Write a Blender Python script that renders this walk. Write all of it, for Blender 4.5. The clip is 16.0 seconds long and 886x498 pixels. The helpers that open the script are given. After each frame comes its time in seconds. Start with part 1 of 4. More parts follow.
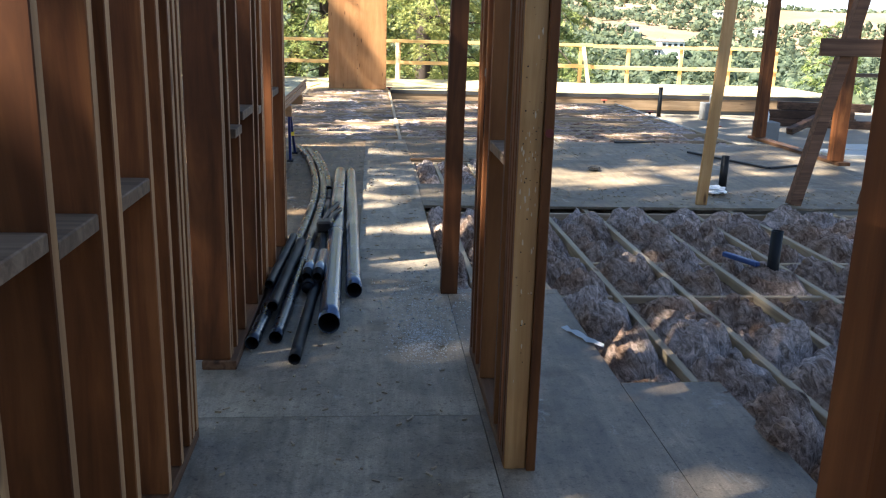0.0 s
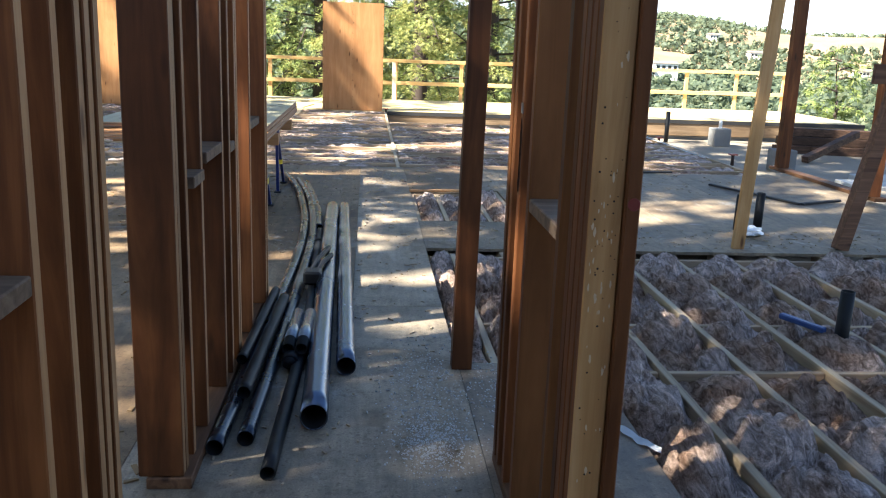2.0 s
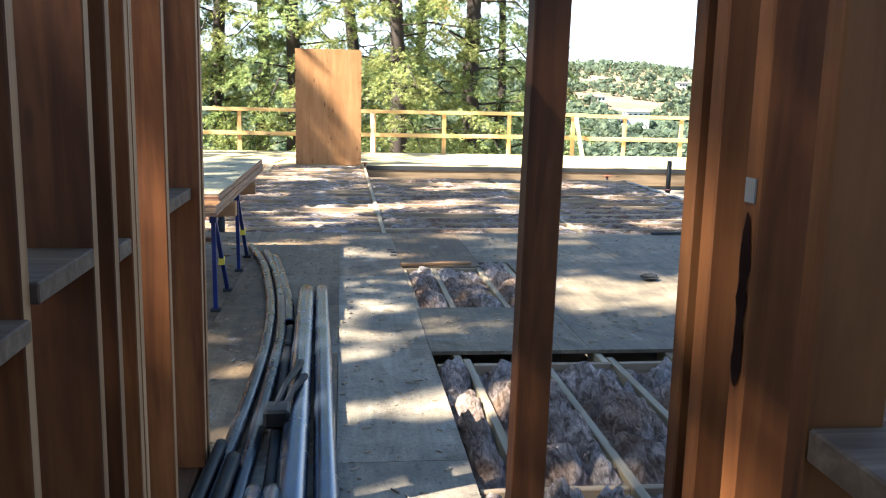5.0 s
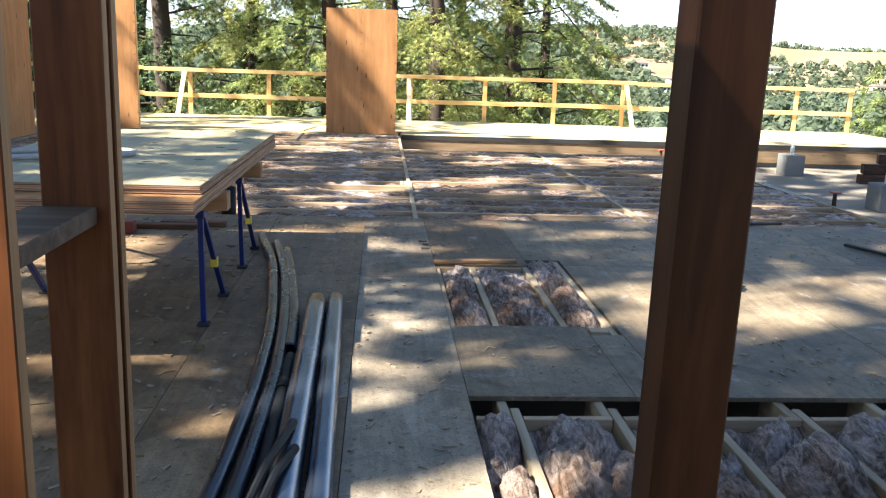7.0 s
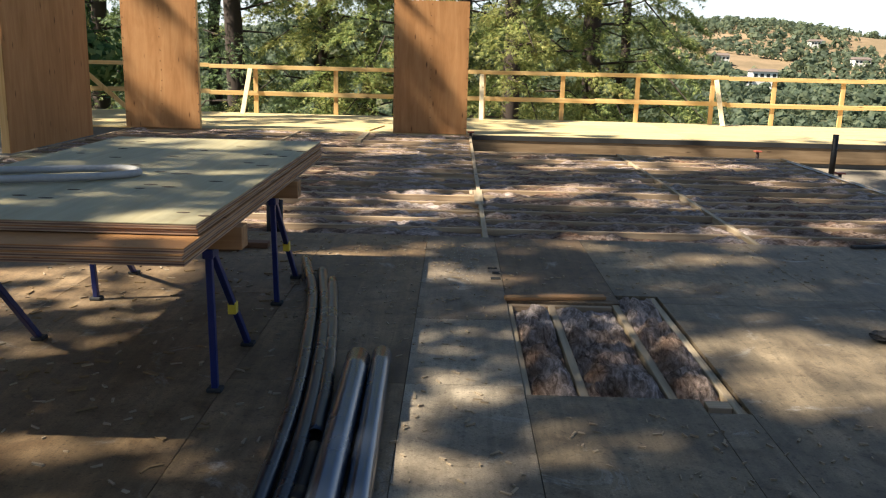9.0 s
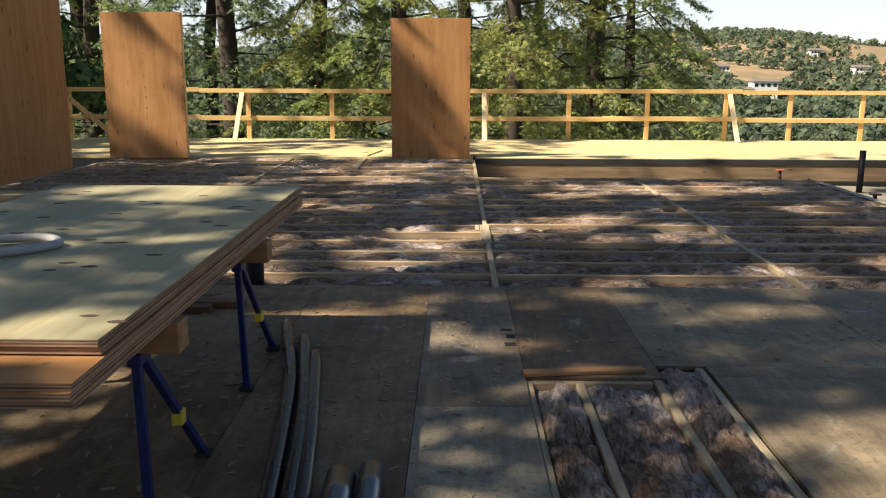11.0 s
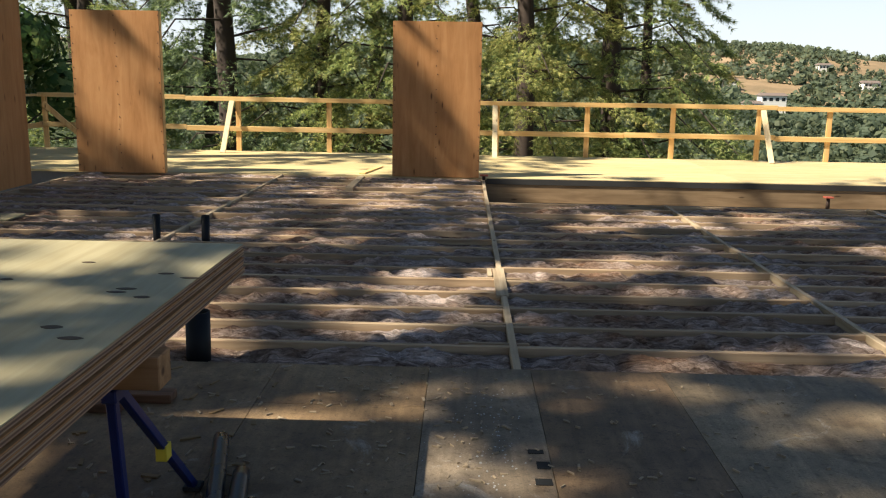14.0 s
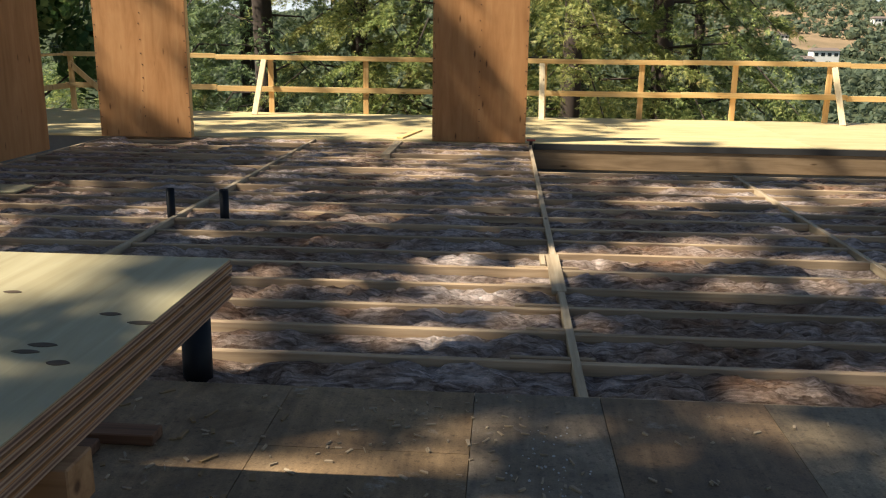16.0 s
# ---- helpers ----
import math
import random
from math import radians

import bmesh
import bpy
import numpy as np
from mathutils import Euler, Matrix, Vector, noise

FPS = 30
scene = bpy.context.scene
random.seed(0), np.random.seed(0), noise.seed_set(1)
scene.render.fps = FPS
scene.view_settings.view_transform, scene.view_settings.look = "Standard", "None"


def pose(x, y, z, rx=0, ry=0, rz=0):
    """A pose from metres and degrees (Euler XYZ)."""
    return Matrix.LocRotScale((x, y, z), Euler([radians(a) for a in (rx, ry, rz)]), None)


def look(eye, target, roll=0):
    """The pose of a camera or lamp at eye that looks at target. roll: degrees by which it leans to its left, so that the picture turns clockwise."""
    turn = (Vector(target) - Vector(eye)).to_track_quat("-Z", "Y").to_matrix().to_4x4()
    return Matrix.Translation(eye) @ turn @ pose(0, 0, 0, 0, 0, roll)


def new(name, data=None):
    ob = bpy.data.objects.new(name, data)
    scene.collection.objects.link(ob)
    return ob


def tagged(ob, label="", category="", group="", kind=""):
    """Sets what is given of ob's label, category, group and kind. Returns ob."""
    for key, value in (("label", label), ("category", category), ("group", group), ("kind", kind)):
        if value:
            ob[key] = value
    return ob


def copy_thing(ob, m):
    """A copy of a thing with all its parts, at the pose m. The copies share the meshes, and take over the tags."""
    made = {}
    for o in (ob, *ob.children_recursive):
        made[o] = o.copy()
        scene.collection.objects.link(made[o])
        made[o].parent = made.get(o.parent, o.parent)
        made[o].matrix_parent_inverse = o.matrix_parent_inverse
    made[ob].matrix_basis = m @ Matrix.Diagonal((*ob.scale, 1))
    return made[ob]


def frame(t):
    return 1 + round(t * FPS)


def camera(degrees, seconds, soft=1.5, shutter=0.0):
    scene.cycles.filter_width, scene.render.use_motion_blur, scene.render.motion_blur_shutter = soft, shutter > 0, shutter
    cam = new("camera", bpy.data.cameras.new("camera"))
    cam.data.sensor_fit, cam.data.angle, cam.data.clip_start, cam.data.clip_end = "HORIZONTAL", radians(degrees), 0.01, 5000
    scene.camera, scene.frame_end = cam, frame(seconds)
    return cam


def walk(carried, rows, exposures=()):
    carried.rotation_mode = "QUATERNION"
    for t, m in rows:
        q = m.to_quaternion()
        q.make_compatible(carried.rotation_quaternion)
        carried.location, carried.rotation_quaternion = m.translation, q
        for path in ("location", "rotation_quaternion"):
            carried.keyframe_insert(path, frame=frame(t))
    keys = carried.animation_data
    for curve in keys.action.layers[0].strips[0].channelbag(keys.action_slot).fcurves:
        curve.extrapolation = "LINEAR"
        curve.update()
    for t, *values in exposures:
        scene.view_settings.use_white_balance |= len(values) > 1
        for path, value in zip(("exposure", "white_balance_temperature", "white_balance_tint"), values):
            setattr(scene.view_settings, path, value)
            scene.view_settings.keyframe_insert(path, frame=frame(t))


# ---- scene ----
cam = camera(53.9, 16.0, 1.15)
PATH = [
    (0, (-0.038, 0.696, 1.409), (0.125, 2.625, 0.907), 1.5),
    (0.5, (-0.127, 0.939, 1.427), (0.143, 2.858, 0.934), -0.3),
    (1, (-0.116, 1.124, 1.409), (0.158, 3.041, 0.907), 0.7),
    (1.5, (-0.053, 1.354, 1.429), (0.092, 3.303, 1.006), 1.9),
    (2, (-0.056, 1.542, 1.406), (0.122, 3.48, 0.946), 2.1),
    (2.5, (-0.117, 1.791, 1.42), (0.214, 3.717, 0.995), 0.3),
    (3, (-0.111, 1.993, 1.389), (0.235, 3.907, 0.925), 0.9),
    (3.5, (-0.055, 2.208, 1.404), (0.098, 4.16, 0.993), 2.3),
    (4, (-0.108, 2.43, 1.383), (0.025, 4.387, 0.99), 1.5),
    (4.5, (-0.157, 2.727, 1.386), (0.143, 4.664, 0.992), -0.5),
    (5, (-0.1, 3.07, 1.335), (0.13, 5.027, 0.988), 1.3),
    (5.2, (-0.085, 3.189, 1.34), (0.082, 5.158, 1.029), 3.1),
    (7.3, (-0.004, 4.314, 1.345), (0.148, 6.261, 0.911), 1.7),
    (7.5, (-0.006, 4.418, 1.352), (0.19, 6.363, 0.927), 1.2),
    (8, (-0.031, 4.695, 1.352), (0.215, 6.634, 0.925), 0.5),
    (8.5, (0.044, 4.939, 1.357), (0.136, 6.89, 0.925), 1.2),
    (9, (0.058, 5.148, 1.345), (0.038, 7.098, 0.902), 1.4),
    (9.2, (0.053, 5.247, 1.342), (0.055, 7.196, 0.895), 1.2),
    (11.3, (0.044, 6.169, 1.394), (0.013, 8.127, 0.991), 0.1),
    (11.5, (0.018, 6.286, 1.385), (0.008, 8.245, 0.983), -0.2),
    (12, (0.03, 6.514, 1.364), (-0.015, 8.474, 0.969), 0.7),
    (12.5, (0.057, 6.795, 1.361), (-0.045, 8.76, 1.003), 1.9),
    (13, (0.015, 7.048, 1.375), (-0.027, 9.014, 1.008), 1.3),
    (13.5, (-0.022, 7.249, 1.385), (0.008, 9.212, 1.003), 0.6),
    (14, (0.021, 7.452, 1.386), (-0.02, 9.414, 0.999), 1.0),
    (14.5, (0.055, 7.632, 1.393), (-0.108, 9.582, 0.977), 1.2),
    (15, (0.003, 7.851, 1.372), (-0.153, 9.796, 0.929), 0.7),
    (15.5, (-0.058, 8.077, 1.398), (-0.157, 10.022, 0.942), 0.2),
    (16, (-0.036, 8.282, 1.385), (-0.167, 10.219, 0.903), 0.7),
]
EXPOSURES = [(0, 2.8, 5700, 8), (3, 2.85, 5600, 7), (5.2, 2.85, 5450, 6), (7.3, 2.42, 5700, 7), (9, 1.58, 6000, 7), (11.3, 1.33, 6150, 7), (16, 1.25, 6100, 7)]
walk(cam, [(t, look(eye, target, roll)) for t, eye, target, roll in PATH], EXPOSURES)
# ---- world, sun, exposure ----
SUN = Vector((-0.65, -0.25, 0.74)).normalized()
w = bpy.data.worlds.new("world")
scene.world = w
w.use_nodes = True
wn = w.node_tree.nodes
sky = wn.new("ShaderNodeTexSky")
sky.sky_type = "NISHITA"
sky.sun_disc = False
sky.sun_elevation = math.asin(SUN.z)
sky.sun_rotation = math.atan2(SUN.x, SUN.y)
sky.altitude, sky.air_density, sky.dust_density = 100, 1.0, 0.6
wn["Background"].inputs["Strength"].default_value = 0.042
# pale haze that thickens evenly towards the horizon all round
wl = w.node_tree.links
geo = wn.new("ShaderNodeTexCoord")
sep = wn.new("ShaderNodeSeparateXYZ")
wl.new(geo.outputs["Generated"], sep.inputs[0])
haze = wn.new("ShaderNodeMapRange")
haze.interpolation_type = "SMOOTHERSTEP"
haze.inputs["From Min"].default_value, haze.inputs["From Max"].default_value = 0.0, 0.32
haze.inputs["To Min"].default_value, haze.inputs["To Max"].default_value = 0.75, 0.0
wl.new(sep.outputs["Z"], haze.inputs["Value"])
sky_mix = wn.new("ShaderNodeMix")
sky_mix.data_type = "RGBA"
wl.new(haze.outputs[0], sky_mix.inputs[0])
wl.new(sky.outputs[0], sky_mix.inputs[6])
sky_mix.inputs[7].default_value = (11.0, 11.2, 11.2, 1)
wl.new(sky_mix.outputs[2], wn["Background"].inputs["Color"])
sun_data = bpy.data.lights.new("sun", "SUN")
sun_data.energy, sun_data.angle, sun_data.color = 5.0, radians(0.53), (1.0, 0.88, 0.70)
sun = new("sun", sun_data)
sun.matrix_world = look((0, 0, 0), tuple(-SUN))
tagged(sun, "low warm afternoon sun", "sun", kind="structure")


# ---- materials ----
class Mat:
    """Small helper that builds a node material step by step."""
    def __init__(self, name, rough=0.7, metal=0.0, spec=0.5):
        self.m = bpy.data.materials.new(name)
        self.m.use_nodes = True
        self.t = self.m.node_tree
        self.b = self.t.nodes["Principled BSDF"]
        self.b.inputs["Roughness"].default_value = rough
        self.b.inputs["Metallic"].default_value = metal
        self.b.inputs["Specular IOR Level"].default_value = spec
        self.co = None

    def node(self, kind, **props):
        n = self.t.nodes.new(kind)
        for k, v in props.items():
            n.inputs[k.replace("_", " ")].default_value = v
        return n

    def link(self, a, b):
        self.t.links.new(a, b)

    def coords(self, scale=(1, 1, 1), per_object=True):
        tc = self.t.nodes.new("ShaderNodeTexCoord")
        mp = self.t.nodes.new("ShaderNodeMapping")
        mp.inputs["Scale"].default_value = scale
        self.link(tc.outputs["Object"], mp.inputs["Vector"])
        if per_object:
            oi = self.t.nodes.new("ShaderNodeObjectInfo")
            mu = self.t.nodes.new("ShaderNodeVectorMath")
            mu.operation = "SCALE"
            mu.inputs[0].default_value = (37.0, 61.0, 23.0)
            self.link(oi.outputs["Random"], mu.inputs["Scale"])
            self.link(mu.outputs[0], mp.inputs["Location"])
        return mp.outputs[0]

    def noise(self, co, scale, detail=4, rough=0.55, dist=0.0):
        n = self.node("ShaderNodeTexNoise", Scale=scale, Detail=detail, Roughness=rough, Distortion=dist)
        self.link(co, n.inputs["Vector"])
        return n.outputs["Fac"]

    def ramp(self, fac, stops):
        r = self.t.nodes.new("ShaderNodeValToRGB")
        e = r.color_ramp.elements
        while len(e) < len(stops):
            e.new(0.5)
        for el, (p, c) in zip(e, stops):
            el.position, el.color = p, (*c, 1)
        self.link(fac, r.inputs[0])
        return r.outputs[0]

    def mix(self, fac, a, b, mode="MIX"):
        n = self.t.nodes.new("ShaderNodeMix")
        n.data_type, n.blend_type = "RGBA", mode
        for sock, v in ((n.inputs[0], fac), (n.inputs[6], a), (n.inputs[7], b)):
            if isinstance(v, (int, float)):
                sock.default_value = v
            elif isinstance(v, tuple):
                sock.default_value = (*v, 1)
            else:
                self.link(v, sock)
        return n.outputs[2]

    def grey(self, lo, hi, fac):
        return self.ramp(fac, [(0.0, (lo,) * 3), (1.0, (hi,) * 3)])

    def random_tone(self, lo, hi):
        oi = self.t.nodes.new("ShaderNodeObjectInfo")
        return self.grey(lo, hi, oi.outputs["Random"])

    def done(self, colour, bump=None, strength=0.3, dist=0.01, rough=None):
        if isinstance(colour, tuple):
            self.b.inputs["Base Color"].default_value = (*colour, 1)
        else:
            self.link(colour, self.b.inputs["Base Color"])
        if bump is not None:
            bn = self.node("ShaderNodeBump", Strength=strength, Distance=dist)
            self.link(bump, bn.inputs["Height"])
            self.link(bn.outputs[0], self.b.inputs["Normal"])
        if rough is not None:
            self.link(rough, self.b.inputs["Roughness"])
        return self.m


def wood(name, dark, mid, light, along="z", tone=(0.75, 1.15), rough=0.7, knots=True, grain=1.0, stain=0.35):
    k = Mat(name, rough, spec=0.22)
    long, short = 1.2, 26.0 * grain
    sc = {"x": (long, short, short), "y": (short, long, short), "z": (short, short, long)}[along]
    g = k.noise(k.coords(sc), 1.0, 5, 0.6, 0.6)
    col = k.ramp(g, [(0.25, dark), (0.5, mid), (0.78, light)])
    blot = k.noise(k.coords((1, 1, 1)), 3.5, 3, 0.6)
    col = k.mix(stain, col, k.grey(0.45, 1.35, blot), "MULTIPLY")
    if knots:
        sc2 = {"x": (1.6, 6, 6), "y": (6, 1.6, 6), "z": (6, 6, 1.6)}[along]
        v = k.node("ShaderNodeTexVoronoi", Scale=1.3)
        k.link(k.coords(sc2), v.inputs["Vector"])
        kn = k.ramp(v.outputs["Distance"], [(0.05, (0.25, 0.2, 0.18)), (0.13, (1, 1, 1))])
        col = k.mix(0.9, col, kn, "MULTIPLY")
    col = k.mix(1.0, col, k.random_tone(*tone), "MULTIPLY")
    return k.done(col, g, 0.25, 0.004)


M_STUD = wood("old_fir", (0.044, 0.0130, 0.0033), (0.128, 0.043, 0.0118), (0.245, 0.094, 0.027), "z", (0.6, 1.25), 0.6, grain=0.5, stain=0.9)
# edge colour paled for the open sky that those stud sides face
M_STUD_EDGE = wood("skylit_fir_edge", (0.20, 0.10, 0.04), (0.31, 0.17, 0.075), (0.42, 0.26, 0.13), "z", (0.7, 1.15), 0.65, stain=0.45)
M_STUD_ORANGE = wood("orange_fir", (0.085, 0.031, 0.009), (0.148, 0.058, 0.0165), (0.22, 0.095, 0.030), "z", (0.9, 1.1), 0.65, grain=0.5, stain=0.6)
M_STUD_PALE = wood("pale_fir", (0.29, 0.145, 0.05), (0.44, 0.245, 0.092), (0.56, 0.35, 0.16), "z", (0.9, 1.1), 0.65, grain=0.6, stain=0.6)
M_BLOCK = wood("block_fir", (0.06, 0.038, 0.024), (0.13, 0.085, 0.055), (0.21, 0.15, 0.10), "x", (0.8, 1.1))
M_PLATE = wood("plate_fir", (0.045, 0.020, 0.009), (0.10, 0.048, 0.022), (0.18, 0.098, 0.05), "y", (0.8, 1.1))
M_JOIST_X = wood("joist_x", (0.25, 0.165, 0.095), (0.42, 0.295, 0.18), (0.55, 0.42, 0.27), "x", (0.7, 1.1))
M_JOIST_Y = wood("joist_y", (0.25, 0.175, 0.105), (0.40, 0.305, 0.195), (0.52, 0.42, 0.29), "y", (0.75, 1.1))
M_RAIL_X = wood("fresh_rail_x", (0.5, 0.30, 0.11), (0.64, 0.42, 0.17), (0.74, 0.54, 0.26), "x", (0.9, 1.1), stain=0.15)
M_RAIL_Z = wood("fresh_rail_z", (0.48, 0.26, 0.09), (0.62, 0.38, 0.15), (0.72, 0.5, 0.24), "z", (0.85, 1.1), stain=0.15)
# fresh brace timber, its colour raised for the sun falling on it
M_BRACE = wood("sun_paled_fresh_brace", (0.60, 0.45, 0.25), (0.72, 0.58, 0.36), (0.8, 0.68, 0.46), "z", (0.95, 1.05), stain=0.1)
M_PANEL = wood("orange_plywood", (0.30, 0.135, 0.045), (0.40, 0.19, 0.07), (0.48, 0.25, 0.10), "z", (0.95, 1.05), 0.65, True, 0.35, 0.25)
M_TIMBER = wood("old_beam", (0.06, 0.03, 0.018), (0.13, 0.065, 0.035), (0.22, 0.12, 0.07), "x", (0.7, 1.2))


M_TIMBER_DARK = wood("dark_weathered_beam", (0.022, 0.012, 0.008), (0.055, 0.03, 0.018), (0.11, 0.062, 0.038), "x", (0.7, 1.3))


def floor_plywood(name, dark, mid, light, rough=0.5):
    k = Mat(name, rough, spec=0.42)
    co = k.coords((1, 1, 1))
    g = k.noise(k.coords((22, 1.5, 22)), 1.0, 5, 0.6, 0.4)
    big = k.noise(co, 1.6, 5, 0.62)
    col = k.ramp(big, [(0.28, dark), (0.5, mid), (0.75, light)])
    col = k.mix(0.6, col, k.grey(0.45, 1.5, g), "MULTIPLY")
    mid = k.noise(co, 7.0, 6, 0.7, 0.8)
    col = k.mix(0.7, col, k.ramp(mid, [(0.3, (0.55, 0.52, 0.48)), (0.5, (1, 1, 1)), (0.72, (1.35, 1.33, 1.28))]), "MULTIPLY")
    drips = k.ramp(k.noise(co, 1.1, 3, 0.5, 2.0), [(0.60, (1, 1, 1)), (0.66, (0.62, 0.56, 0.48))])
    col = k.mix(0.8, col, drips, "MULTIPLY")
    spill = k.ramp(k.noise(co, 2.3, 6, 0.7, 1.2), [(0.60, (0, 0, 0)), (0.70, (1, 1, 1))])
    col = k.mix(k.mix(1.0, spill, (0.35, 0.35, 0.35), "MULTIPLY"), col, (0.5, 0.49, 0.46))
    spots = k.noise(co, 45, 2, 0.5)
    col = k.mix(0.5, col, k.ramp(spots, [(0.32, (0.35, 0.3, 0.26)), (0.40, (1, 1, 1))]), "MULTIPLY")
    grit = k.noise(co, 130, 3, 0.6)
    col = k.mix(0.5, col, k.ramp(grit, [(0.34, (0.45, 0.42, 0.38)), (0.46, (1, 1, 1)), (0.6, (1, 1, 1)), (0.68, (1.7, 1.68, 1.62))]), "MULTIPLY")
    scuff = k.noise(k.coords((9, 1.1, 9)), 1.0, 6, 0.75, 1.5)
    col = k.mix(0.45, col, k.ramp(scuff, [(0.36, (0.6, 0.57, 0.53)), (0.5, (1, 1, 1)), (0.64, (1.4, 1.39, 1.36))]), "MULTIPLY")
    col = k.mix(1.0, col, k.random_tone(0.82, 1.15), "MULTIPLY")
    rg = k.grey(rough - 0.12, rough + 0.25, big)
    return k.done(col, g, 0.15, 0.003, rg)


M_FLOOR = floor_plywood("weathered_floor_plywood", (0.082, 0.058, 0.037), (0.155, 0.117, 0.078), (0.25, 0.195, 0.137), 0.5)
M_FLOOR_TAN = floor_plywood("dusty_floor_plywood", (0.092, 0.066, 0.038), (0.165, 0.124, 0.076), (0.26, 0.20, 0.128), 0.6)
M_FLOOR_WARM = floor_plywood("sawdust_brown_floor_plywood", (0.105, 0.064, 0.030), (0.195, 0.126, 0.064), (0.30, 0.21, 0.12), 0.6)
M_FLOOR_BROWN = floor_plywood("stained_floor_plywood", (0.085, 0.052, 0.026), (0.150, 0.095, 0.050), (0.22, 0.150, 0.085), 0.6)
M_FLOOR_PALE = floor_plywood("paler_floor_plywood", (0.150, 0.116, 0.078), (0.250, 0.200, 0.140), (0.36, 0.295, 0.212), 0.55)
M_DECK = wood("fresh_deck_plywood", (0.42, 0.31, 0.14), (0.54, 0.42, 0.21), (0.62, 0.5, 0.28), "x", (0.9, 1.1), 0.6, False, 0.4, 0.2)
M_FASCIA = wood("fascia_board", (0.12, 0.075, 0.04), (0.21, 0.14, 0.078), (0.30, 0.21, 0.125), "x", (0.9, 1.1), 0.7, True, 0.5)


def sheet_top():
    k = Mat("pale_sanded_plywood", 0.55)
    co = k.coords((1, 1, 1), False)
    g = k.noise(k.coords((18, 1.2, 18), False), 1.0, 5, 0.6, 0.8)
    col = k.ramp(g, [(0.3, (0.28, 0.23, 0.123)), (0.6, (0.36, 0.308, 0.18)), (0.8, (0.42, 0.365, 0.23))])
    big = k.noise(co, 1.3, 4, 0.6)
    col = k.mix(0.5, col, k.grey(0.7, 1.25, big), "MULTIPLY")
    return k.done(col, g, 0.1, 0.002)


M_SHEET = sheet_top()


def ply_edge():
    k = Mat("plywood_edge", 0.8)
    tc = k.t.nodes.new("ShaderNodeTexCoord")
    sp = k.t.nodes.new("ShaderNodeSeparateXYZ")
    k.link(tc.outputs["Object"], sp.inputs[0])
    mu = k.t.nodes.new("ShaderNodeMath")
    mu.operation = "MULTIPLY"
    mu.inputs[1].default_value = 700
    k.link(sp.outputs["Z"], mu.inputs[0])
    si = k.t.nodes.new("ShaderNodeMath")
    si.operation = "SINE"
    k.link(mu.outputs[0], si.inputs[0])
    n = k.noise(k.coords((3, 3, 40)), 1.5, 4)
    ad = k.t.nodes.new("ShaderNodeMath")
    ad.operation = "MULTIPLY_ADD"
    ad.inputs[1].default_value = 0.3
    k.link(si.outputs[0], ad.inputs[0])
    k.link(n, ad.inputs[2])
    col = k.ramp(ad.outputs[0], [(0.2, (0.10, 0.05, 0.03)), (0.55, (0.26, 0.14, 0.08)), (0.85, (0.42, 0.28, 0.17))])
    return k.done(col, n, 0.3, 0.004)


M_PLY_EDGE = ply_edge()


def insulation(name, strand):
    k = Mat(name, 0.95, spec=0.1)
    co = k.coords((1, 1, 1), False)
    big = k.noise(co, 2.4, 3, 0.55)
    col = k.ramp(big, [(0.30, (0.30, 0.165, 0.095)), (0.45, (0.41, 0.295, 0.228)), (0.64, (0.53, 0.435, 0.39))])
    fib = k.noise(k.coords(strand, False), 1.0, 5, 0.62, 1.2)
    col = k.mix(0.85, col, k.ramp(fib, [(0.34, (0.30, 0.25, 0.21)), (0.48, (0.88, 0.86, 0.84)), (0.62, (1.6, 1.62, 1.64))]), "MULTIPLY")
    flow = k.noise(co, 4.0, 5, 0.6, 1.8)
    col = k.mix(0.6, col, k.ramp(flow, [(0.36, (0.45, 0.36, 0.29)), (0.5, (1.0, 0.98, 0.96)), (0.66, (1.35, 1.37, 1.4))]), "MULTIPLY")
    thread = k.noise(co, 55, 4, 0.65, 2.0)
    col = k.mix(0.3, col, k.ramp(thread, [(0.36, (0.5, 0.47, 0.45)), (0.5, (1, 1, 1)), (0.64, (1.5, 1.5, 1.5))]), "MULTIPLY")
    ad = k.t.nodes.new("ShaderNodeMath")
    k.link(thread, ad.inputs[0])
    k.link(fib, ad.inputs[1])
    return k.done(col, ad.outputs[0], 1.0, 0.04)


M_WOOL = insulation("mineral_wool_across", (6, 34, 24))
M_WOOL_LONG = insulation("mineral_wool_along", (34, 8, 24))


def plain(name, colour, rough, metal=0.0, vary=0.25, scale=8.0, bump=0.1, spec=0.5):
    k = Mat(name, rough, metal, spec)
    n = k.noise(k.coords((1, 1, 1)), scale, 5, 0.6)
    col = k.mix(1.0, colour, k.grey(1 - vary, 1 + vary, n), "MULTIPLY")
    return k.done(col, n, bump, 0.003, k.grey(max(rough - 0.1, 0.02), min(rough + 0.15, 1), n))


M_ABS = plain("black_plastic_pipe", (0.006, 0.0065, 0.008), 0.5, 0, 0.3, 5, 0.03, 0.2)
M_PIPE = plain("blue_grey_pipe", (0.10, 0.12, 0.165), 0.22, 0.85, 0.3, 4, 0.02)
M_PIPE_DULL = plain("grey_conduit", (0.032, 0.038, 0.052), 0.26, 0.7, 0.3, 5, 0.03)
M_WRAP = plain("clear_wrap_label", (0.22, 0.24, 0.27), 0.15, 0.3, 0.35, 25, 0.4)
# near-black that stands for shade inside pipe ends, slots and nail holes
M_DARK = plain("recess_shade_black", (0.004, 0.004, 0.004), 0.9)
M_BLUE = plain("blue_enamel", (0.012, 0.022, 0.12), 0.35, 0.2, 0.3, 12)
M_YELLOW = plain("yellow_sticker", (0.6, 0.45, 0.03), 0.5)
